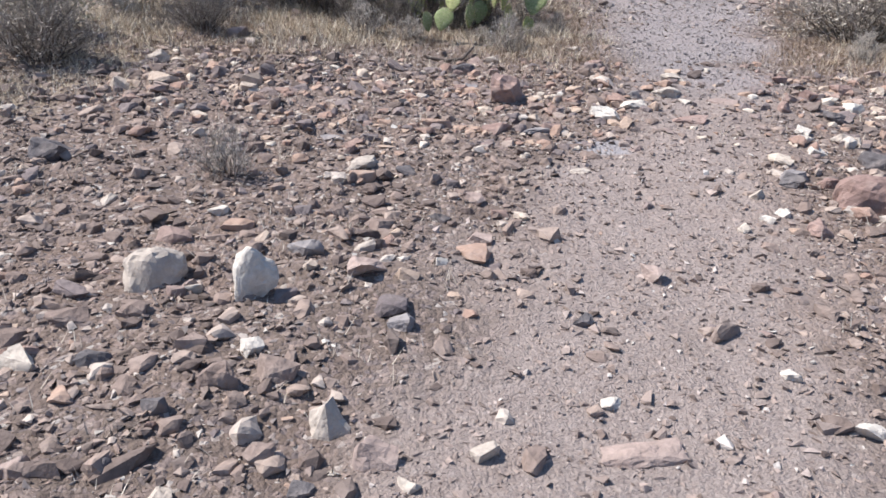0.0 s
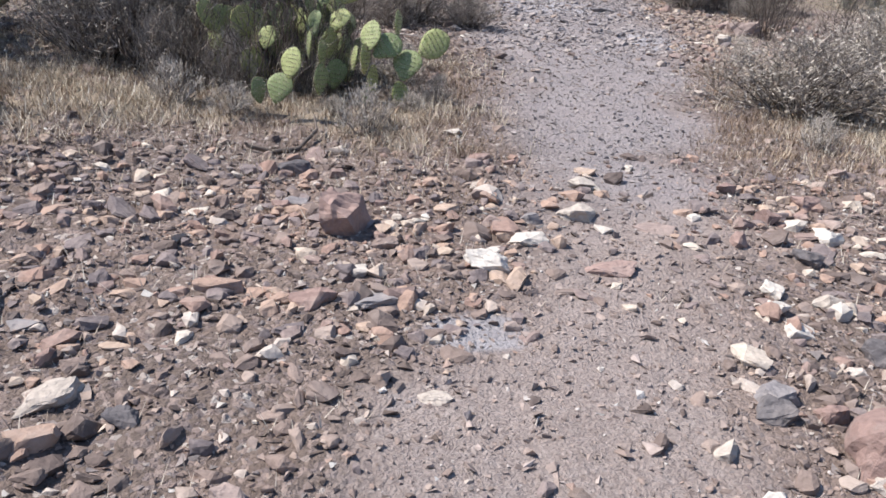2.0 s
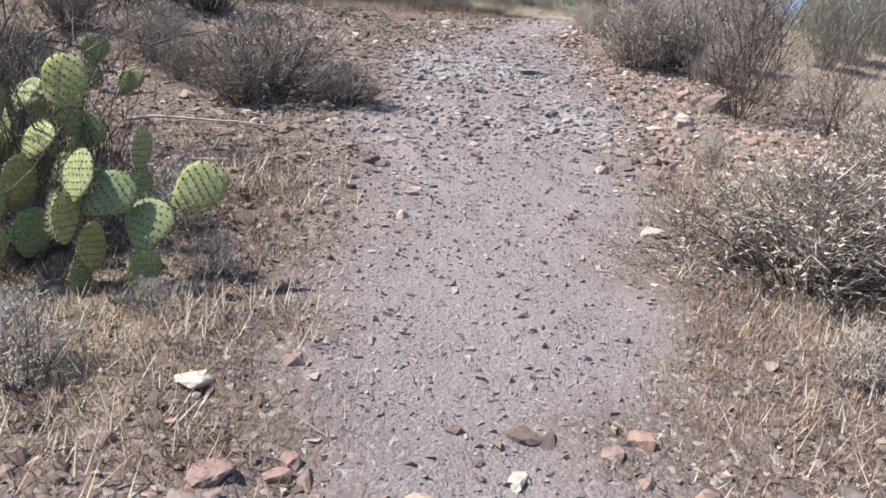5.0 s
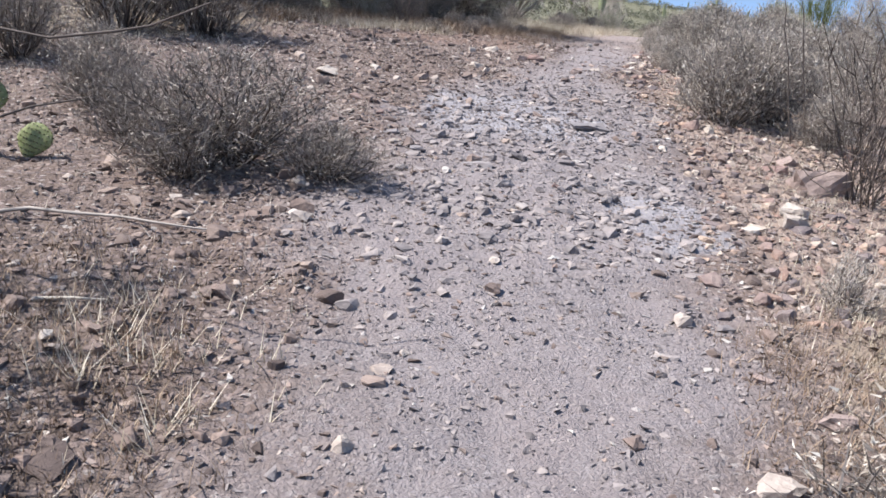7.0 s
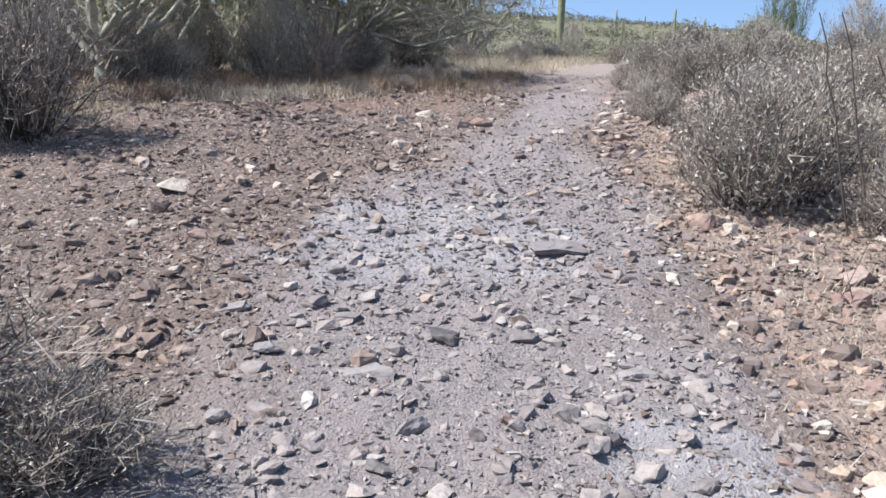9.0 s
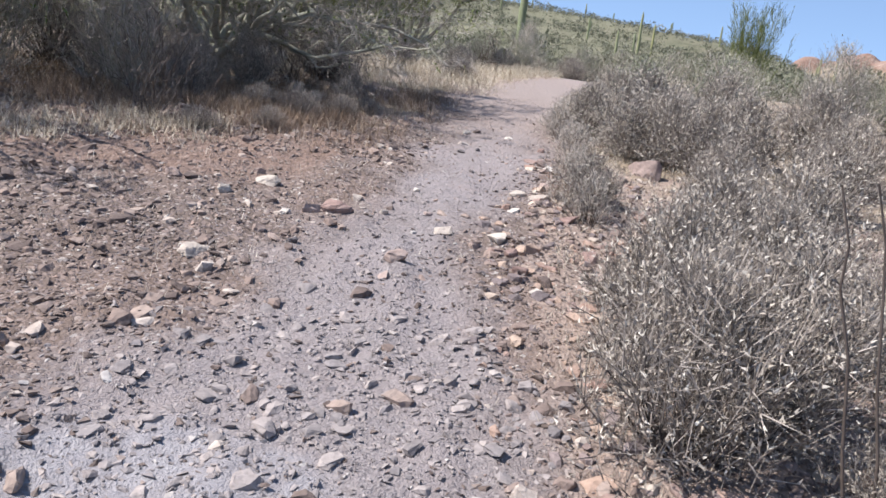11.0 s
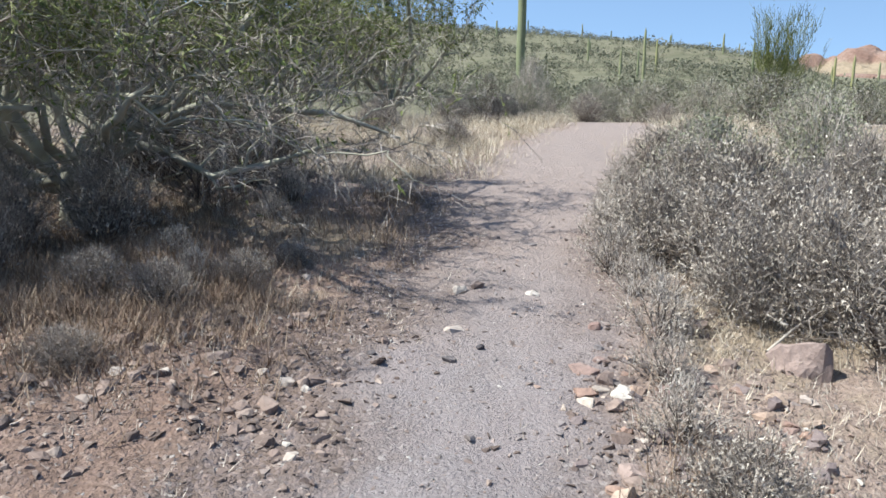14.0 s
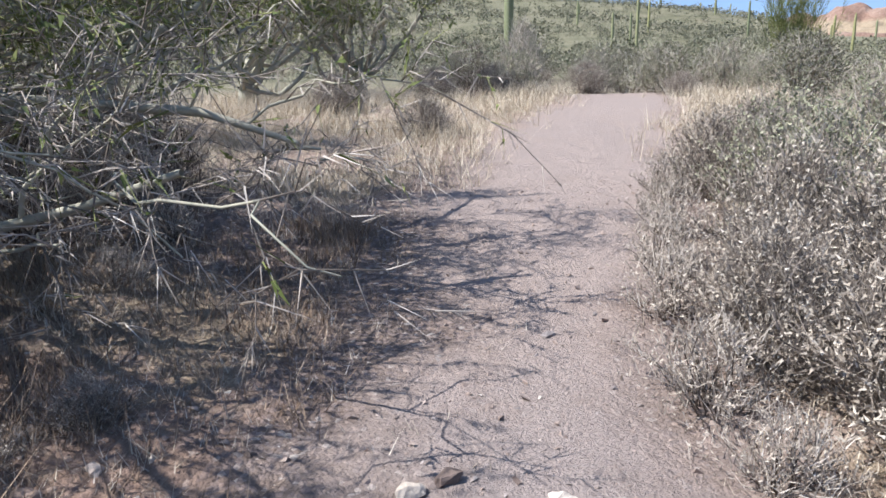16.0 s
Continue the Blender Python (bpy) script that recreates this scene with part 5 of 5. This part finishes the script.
rock("pink", 3.51, 15.44, 0.120, 0.091, 0.080)
rock("white", 4.76, 14.35, 0.092, 0.070, 0.038)
rock("pale", 4.36, 15.25, 0.131, 0.100, 0.039)
rock("white", 4.29, 16.14, 0.081, 0.062, 0.034)
rock("pink", 4.31, 15.60, 0.063, 0.048, 0.026)
rock("pale", 3.99, 15.51, 0.066, 0.051, 0.031)
rock("red", 5.31, 14.98, 0.128, 0.097, 0.086)
rock("red", 5.39, 15.67, 0.182, 0.139, 0.091)
rock("pale", 5.14, 16.30, 0.138, 0.105, 0.057)
rock("pink", 5.46, 16.57, 0.147, 0.112, 0.069)
rock("dark", 3.40, 14.86, 0.090, 0.068, 0.050)
rock("pink", 2.56, 15.90, 0.115, 0.087, 0.064)
rock("red", 4.76, 14.93, 0.086, 0.066, 0.055)
rock("pink", 6.13, 15.98, 0.167, 0.128, 0.100)
rock("pale", 5.15, 18.68, 0.098, 0.075, 0.059)
rock("white", 5.60, 18.58, 0.085, 0.065, 0.044)
rock("dark", 4.91, 17.66, 0.080, 0.061, 0.041)
rock("red", 5.80, 17.98, 0.074, 0.057, 0.051)
rock("pink", 6.16, 17.90, 0.128, 0.098, 0.060)
rock("white", 4.20, 17.35, 0.057, 0.044, 0.033)
rock("pale", 5.58, 17.26, 0.104, 0.079, 0.048)
rock("dark", 5.62, 17.47, 0.050, 0.038, 0.026)
rock("grey", 5.73, 17.72, 0.059, 0.045, 0.036)
rock("pink", 6.70, 17.36, 0.326, 0.249, 0.169, flat=True, label="broad tan slab of crumbling rock")
rock("red", 5.86, 17.19, 0.103, 0.079, 0.070)
rock("dark", 4.52, 17.73, 0.055, 0.042, 0.026)
rock("dark", 5.10, 17.78, 0.047, 0.036, 0.032)
rock("grey", 4.13, 18.21, 0.098, 0.075, 0.038)
rock("pink", 4.97, 23.60, 0.164, 0.125, 0.082)


# ---- grass ----
def grass(name, n, x0, x1, y0, y1, keep, hgt, mat, label, seed):
    rng = np.random.default_rng(seed)
    xs, ys = rng.uniform(x0, x1, n), rng.uniform(y0, y1, n)
    ok = rng.uniform(0, 1, n) < keep(xs, ys)
    xs, ys = xs[ok], ys[ok]
    per = 7
    xs = np.repeat(xs, per) + rng.normal(0, 0.035, len(xs) * per)
    ys = np.repeat(ys, per) + rng.normal(0, 0.035, len(ys) * per)
    m = len(xs)
    z = rough_height(xs, ys)
    h = hgt * rng.uniform(0.35, 1.25, m)
    a = rng.uniform(0, 2 * np.pi, m)
    bend = rng.uniform(0.2, 1.6, m) * h
    w = rng.uniform(0.0016, 0.0036, m)
    px, py = -np.sin(a) * w, np.cos(a) * w
    tx, ty = np.cos(a) * bend, np.sin(a) * bend
    v = np.stack([np.stack([xs - px, ys - py, z - 0.01], -1), np.stack([xs + px, ys + py, z - 0.01], -1), np.stack([xs + tx, ys + ty, z + h], -1)], 1)
    f = np.arange(m * 3)
    return tagged(new(name, joined(name, v.reshape(-1, 3), f.reshape(-1, 3), mat)), label, "grass", kind="stuff")


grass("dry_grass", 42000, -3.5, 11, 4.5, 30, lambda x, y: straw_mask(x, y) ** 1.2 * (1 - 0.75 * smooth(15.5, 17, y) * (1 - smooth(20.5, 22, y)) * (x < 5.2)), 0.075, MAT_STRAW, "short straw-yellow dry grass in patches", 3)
grass("grey_litter", 36000, -3.5, 9, 1, 24, lambda x, y: np.clip(straw_mask(x, y) + 0.22, 0, 1) * (1 - trail_mask(x, y)), 0.05, MAT_STRAW_GREY, "grey weathered stalks and litter between stones", 4)
grass("tall_bleached_grass", 14000, 3.0, 12.5, 22.8, 34, lambda x, y: (1 - trail_mask(x, y)) * np.clip(0.5 + fbm(x * 0.8, y * 0.8, 3), 0, 1), 0.26, MAT_STRAW, "tall bleached grass round the crest of the trail", 5)
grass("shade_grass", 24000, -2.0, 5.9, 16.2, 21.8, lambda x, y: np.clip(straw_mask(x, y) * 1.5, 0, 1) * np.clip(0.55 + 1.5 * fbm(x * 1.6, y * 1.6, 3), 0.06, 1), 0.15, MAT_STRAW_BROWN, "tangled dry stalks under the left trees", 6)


grass("straw_tangle", 5600, -3.0, 1.8, 5.2, 9.2, lambda x, y: 0.8 * smooth(-0.1, 0.6, np.interp(y, TRAIL_Y, TRAIL_L) - x) * smooth(5.5, 6.9, y + 1.1 * fbm(x * 1.2, y * 1.2, 3)) * (1 - smooth(8.3, 9.2, y)) * smooth(-0.12, 0.3, fbm(x * 1.7, y * 1.7, 3)), 0.1, MAT_STRAW, "thin straw and litter round the foot of the cactus", 8)
grass("straw_fringe", 4200, 2.2, 5.6, 5.2, 9.2, lambda x, y: 0.55 * smooth(0.1, 0.8, x - np.interp(y, TRAIL_Y, TRAIL_R)) * smooth(5.4, 6.8, y + fbm(x, y, 3)) * smooth(-0.1, 0.3, fbm(x * 1.7 + 9, y * 1.7, 3)), 0.09, MAT_STRAW, "sparse tufts of yellow straw along the trail edge", 9)


grass("brown_litter", 22000, -3.0, 5.8, 5.2, 9.6, lambda x, y: smooth(0.0, 0.5, np.maximum(np.interp(y, TRAIL_Y, TRAIL_L) - x, x - np.interp(y, TRAIL_Y, TRAIL_R)) + 0.4 * fbm(x * 1.5, y * 1.5, 3)) * smooth(5.2, 6.8, y + 1.1 * fbm(x * 1.2, y * 1.2, 3)) * (1 - smooth(8.6, 9.6, y)) * 0.6, 0.055, MAT_STRAW_BROWN, "short brown stalks and litter over stony soil", 12)


grass("straw_patch", 4200, -1.6, 3.0, 15.7, 17.9, lambda x, y: 0.8 * smooth(0.3, 0.9, np.interp(y, TRAIL_Y, TRAIL_L) - x) * smooth(16.0, 16.8, y + 0.8 * fbm(x, y, 3)) * (1 - smooth(17.3, 17.9, y)) * smooth(-0.1, 0.25, fbm(x * 1.5, y * 1.5, 3)), 0.13, MAT_STRAW, "pale straw standing before the trees", 15)


# ---- fallen sticks ----
def stick(points, r, mat, label):
    p = np.array([[(x, y, at_ground(x, y) + z) for x, y, z in points]])
    k = p.shape[1]
    me = strand_mesh("stick", p, np.linspace(1, 0.45, k)[None] * r, mat, 7)
    return tagged(new("stick", me), label, "stick", "fallen sticks")


stick([(0.1, 9.40, 0.02), (0.28, 9.46, 0.05), (0.45, 9.42, 0.03), (0.67, 9.47, 0.02), (0.82, 9.38, 0.04), (1.02, 9.40, 0.02), (1.25, 9.42, 0.015)], 0.010, MAT_TWIG_GREY, "long crooked grey stick lying on soil")
stick([(0.6, 8.71, 0.01), (0.72, 8.74, 0.012), (0.86, 8.73, 0.01)], 0.009, MAT_LEAF_PALE, "short bleached stick lying on soil")
stick([(-0.2, 6.13, 0.03), (-0.05, 6.07, 0.02), (0.08, 6.12, 0.02), (0.17, 6.3, 0.05), (0.15, 6.45, 0.10)], 0.018, MAT_TWIG_DARK, "dark curved dead branch on straw")
stick([(-1.5, 12.2, 0.75), (-0.9, 12.4, 0.7), (-0.4, 12.3, 0.78), (0.2, 12.5, 0.9)], 0.012, MAT_TWIG_GREY, "bare grey branch reaching out of a shrub")
stick([(6.6, 17.55, 0.05), (6.9, 17.75, 0.12), (7.25, 17.9, 0.16)], 0.010, MAT_LEAF_PALE, "bleached branch in front of a grey shrub")
stick([(2.6, 22.2, 0.1), (2.9, 22.45, 0.15), (3.25, 22.7, 0.1)], 0.012, MAT_BARK_GREY, "pale fallen branch under the tree")


for bx, by, pts in ((5.45, 12.5, ((0, 0, 0.0), (-0.08, 0.02, 0.35), (-0.17, 0.0, 0.72), (-0.24, 0.03, 0.95), (-0.27, 0.0, 1.1), (-0.33, 0.02, 1.28))),
                    (5.6, 12.55, ((0, 0, 0.0), (-0.05, 0.0, 0.3), (-0.11, 0.02, 0.55), (-0.2, 0.0, 0.9), (-0.22, 0.03, 1.08), (-0.31, 0.02, 1.3))),
                    (5.75, 12.6, ((0, 0, 0.0), (0.06, 0.02, 0.3), (0.1, 0.0, 0.6), (0.0, 0.05, 0.8), (-0.06, 0.02, 0.92))),
                    (6.1, 12.6, ((0, 0, 0.0), (-0.1, 0.02, 0.35), (-0.22, 0.0, 0.6), (-0.4, 0.02, 0.85), (-0.52, 0.02, 1.05))),
                    (-0.85, 8.6, ((0, 0, 0.05), (0.25, 0.1, 0.5), (0.6, 0.15, 0.85), (0.95, 0.1, 0.93), (1.2, 0.05, 0.94), (1.42, 0.05, 0.97), (1.6, 0.0, 0.98), (1.8, 0.02, 1.0), (1.92, 0.0, 1.04), (2.1, 0.05, 1.12))),
                    (-0.7, 8.85, ((0, 0, 0.05), (0.35, 0.05, 0.5), (0.7, 0.05, 0.66), (0.85, 0.02, 0.63), (0.98, 0.05, 0.59), (1.1, 0.03, 0.59), (1.25, 0.05, 0.65), (1.4, 0.1, 0.66)))):
    stick([(bx + a, by + b, c) for a, b, c in pts], 0.0075, MAT_TWIG_DARK, "thin dark bare branch standing up from shrubs")


# ---- saguaros ----
def saguaro(x, y, tall, r, arms=(), label="tall ribbed green saguaro cactus"):
    root = tagged(new("saguaro"), label, "cactus", "saguaros on the hillside")
    root.matrix_basis = Matrix.Translation((x, y, float(height(x, y)) - 0.2))

    def column(name, spine, rr):
        rings, seg = len(spine), 24
        vs, fs = [], []
        for i, (px, py, pz) in enumerate(spine):
            t = i / (rings - 1)
            q = rr * (0.82 + 0.25 * math.sin(math.pi * min(t * 1.1, 1))) * (1 if t < 0.93 else 0.6 if t < 1 else 0.1)
            for s in range(seg):
                a = s / seg * 2 * math.pi
                k = q * (1 + (0.09 if s % 2 else -0.09))
                vs.append((px + math.cos(a) * k, py + math.sin(a) * k, pz))
        for i in range(rings - 1):
            for s in range(seg):
                s2 = (s + 1) % seg
                fs.append((i * seg + s, i * seg + s2, (i + 1) * seg + s2, (i + 1) * seg + s))
        part(name, joined(name, np.array(vs), np.array(fs), MAT_SAGUARO, True), root)

    column("trunk", [(0.02 * tall * 0.1 * math.sin(i), 0, tall * i / 14) for i in range(14)] + [(0, 0, tall)], r)
    for az, z0, ln in arms:
        ca, sa = math.cos(radians(az)), math.sin(radians(az))
        pts = [(ca * d * r, sa * d * r, z0 + u * r) for d, u in ((0.5, 0), (2.2, 0.2), (3.0, 1.0), (3.2, 2.2))]
        pts += [(ca * 3.2 * r, sa * 3.2 * r, z0 + 2.2 * r + ln * k / 6) for k in range(1, 7)]
        column("arm", pts, r * 0.68)
    return root


def polar(az, dist):
    a = radians(az)
    return 4.4 + math.sin(a) * dist, 14.6 + math.cos(a) * dist


x, y = polar(14.8, 36)
saguaro(x, y, 8.5, 0.165, label="single tall saguaro trunk rising above shrubs")
for az, dist, tall, r, arms in ((23.4, 70, 5.4, 0.2, ()), (21.8, 75, 3.6, 0.2, ()), (23.0, 78, 3.4, 0.18, ()), (19.5, 110, 3.5, 0.25, ((40, 1.7, 1.0),)),
                                (28.5, 150, 5, 0.28, ()), (21.0, 200, 5.0, 0.3, ()), (25.0, 205, 5.5, 0.3, ((30, 2.5, 1.5),)),
                                (27.6, 208, 5, 0.3, ()), (13.0, 160, 5.5, 0.3, ()), (30.5, 100, 4, 0.22, ()), (35.5, 90, 4.2, 0.22, ((90, 1.8, 1.2),)), (36.6, 85, 4.4, 0.22, ()), (38.0, 130, 5, 0.25, ()),
                                (15.2, 215, 5.5, 0.3, ()), (29.5, 212, 5, 0.3, ()), (10.0, 140, 5, 0.28, ()), (6.0, 170, 5.5, 0.3, ()), (19.0, 218, 6, 0.3, ()), (24.2, 95, 4.0, 0.22, ())):
    x, y = polar(az, dist)
    saguaro(x, y, tall * (1 if dist < 120 else 0.72), r * 0.55, arms)

# ---- scrub beyond the crest ----
vase = shrub("palo_verde_bush", 61, 1.35, 3.8, 46, 2600, 6000, (MAT_TWIG_GREEN, MAT_TWIG_GREEN, MAT_LEAF_GREEN), 0.05, "tall vase-shaped bush of bright green stems",
             group="green bushes beyond the crest", up=0.12, twig_len=0.42, twig_r=0.008, tall=0.7, wild=0.6, vase=True)
put(vase, 22.2, 42.7, 1.0, 0.0, 1.05)
again(creosote, 10.6, 36.8, 1.2, 1.0, 1.4, "ashen many-stemmed bush at the foot of a saguaro")
far_sage = shrub("desert_bush", 12, 0.7, 0.8, 30, 700, 3600, (MAT_TWIG_DARK, MAT_TWIG_GREY, MAT_FAR_BUSH), 0.034,
                 "rounded green desert bush on the slope beyond", group="green bushes beyond the crest", width=0.45)
put(far_sage, 17.0, 38.0, 1.5, 0.0, 1.2)
rng_far = np.random.default_rng(77)
for k in range(46):
    az, dist = rng_far.uniform(8, 46), rng_far.uniform(22, 75)
    x, y = polar(az, dist)
    if y < 33 or abs(az - 15) < 1.2 and dist < 40:
        continue
    base = far_sage
    s = rng_far.uniform(0.9, 1.7) 
    again(base, x, y, s, rng_far.uniform(0, 6.28), s * 0.8, "rounded green desert bush on the slope beyond")
for x, y, s in ((13.2, 28.5, 1.4), (14.5, 31.0, 1.5), (16.5, 33.0, 1.6), (12.3, 31.5, 1.2), (18.5, 30.0, 1.5), (15.5, 26.0, 1.3), (20.5, 35.5, 1.6), (24.5, 40.5, 1.7), (13.5, 22.5, 1.2), (16.0, 21.5, 1.3), (12.5, 18.5, 1.2), (10.8, 13.8, 1.1), (13.5, 15.0, 1.2), (9.0, 12.0, 1.0), (8.0, 10.2, 0.95), (11.0, 10.5, 1.1), (7.5, 8.4, 0.9), (10, 8, 1.0)):
    again((sage, sage, grey)[int(rng_far.integers(0, 3))] if y < 25 else far_sage, x, y, s, rng_far.uniform(0, 6.28), s * 0.85)


def far_scrub(n, near, far, per, fleck, seed):
    """Thousands of small bushes on the hill, each an uneven clump of leaf tufts."""
    rng = np.random.default_rng(seed)
    az = np.radians(rng.uniform(-25, 58, n))
    dist = np.sqrt(rng.uniform(near ** 2, far ** 2, n))
    xs, ys = 4.4 + np.sin(az) * dist, 14.6 + np.cos(az) * dist
    size = rng.uniform(0.35, 0.95, n) * (1 + (rng.uniform(0, 1, n) < 0.12) * 0.8)
    c = np.repeat(np.stack([xs, ys, height(xs, ys)], -1), per, 0)
    s = np.repeat(size, per)[:, None]
    off = unit(rng.normal(0, 1, (n * per, 3))) * rng.uniform(0.35, 1, (n * per, 1)) ** 0.5 * rng.uniform(0.75, 1.1, (n * per, 1))
    off[:, 2] = np.abs(off[:, 2]) * 0.95
    return c + off * s, off + rng.normal(0, 0.8, (n * per, 3)), np.repeat(size, per) * fleck * rng.uniform(0.7, 1.3, n * per)


batches = [far_scrub(1900, 40, 105, 120, 0.15, 9), far_scrub(7600, 105, 235, 30, 0.27, 10)]
scrub_mesh = fleck_mesh("hill_scrub", *[np.concatenate(v) for v in zip(*batches)], MAT_FAR_BUSH, np.random.default_rng(3), 0.8)
tagged(new("hill_scrub", scrub_mesh), "scattered green scrub covering the far hillside", "bushes", kind="stuff")


# ---- red rock butte ----
def butte():
    m, nt, b = material("red_sandstone", 0.95)
    n1, n2 = noise_tex(nt, 0.08, 6, 0.65), noise_tex(nt, 0.5, 5, 0.7)
    c = ramp(nt, n1, [(0.3, (0.19, 0.115, 0.09)), (0.5, (0.26, 0.17, 0.13)), (0.7, (0.34, 0.25, 0.20))])
    c = mix_col(nt, 0.5, c, ramp(nt, n2, [(0.35, (0.55, 0.5, 0.5)), (0.65, (1.2, 1.2, 1.2))]), "MULTIPLY")
    geo = nt.nodes.new("ShaderNodeAttribute")
    geo.attribute_name = "talus"
    c = mix_col(nt, geo.outputs["Fac"], c, ramp(nt, n2, [(0.3, (0.24, 0.185, 0.12)), (0.7, (0.36, 0.285, 0.20))]))
    colour(nt, b, c)
    bump(nt, b, n2, 0.8, 1.5)
    k = 0.51
    n = 150
    u, v = np.meshgrid(np.linspace(-70, 190, int(n * 1.5)), np.linspace(-90, 60, n))
    top = np.zeros_like(u)
    for cu, cv, ru, hh in ((-24, 0, 15, 17), (-6, 5, 14, 15), (12, 5, 22, 22), (30, -4, 18, 19), (46, -5, 14, 12), (85, 10, 34, 15), (130, 0, 40, 13), (-50, 4, 20, 8)):
        d = np.hypot((u - cu) / ru, (v - cv) / (ru * 1.1)) + 0.25 * fbm(u * 0.06, v * 0.06, 4)
        top = np.maximum(top, hh * np.sqrt(np.clip(1 - np.clip(d, 0, 1) ** 2.4, 0, 1)))
    talus = 13 * (1 - smooth(0.3, 1.0, np.hypot((u - 45) / 125, v / 85) + 0.1 * fbm(u * 0.03, v * 0.03, 3)))
    z = np.maximum(talus, top + 4) - 4 + fbm(u * 0.12, v * 0.12, 4) * 3.0
    z = z - 12 * smooth(0.85, 1.0, np.maximum(np.abs(u - 60) / 130, np.abs(v + 15) / 75))
    a = radians(35.9)
    ox, oy = 4.4 + math.sin(a) * 700, 14.6 + math.cos(a) * 700
    X = ox + u * math.cos(a) + v * math.sin(a)
    Y = oy - u * math.sin(a) + v * math.cos(a)
    h, w = u.shape
    idx = np.arange(h * w).reshape(h, w)
    f = np.stack([idx[:-1, :-1], idx[:-1, 1:], idx[1:, 1:], idx[1:, :-1]], -1).reshape(-1, 4)
    me = joined("red_butte", np.stack([X, Y, z + 2.0], -1).reshape(-1, 3), f, m, True)
    me.attributes.new("talus", "FLOAT", "POINT").data.foreach_set("value", (smooth(-2, 3, talus - top - 2)).reshape(-1).astype(np.float32))
    return tagged(new("red_butte", me), "rounded red sandstone butte above a tan slope", "rock hill")


butte()
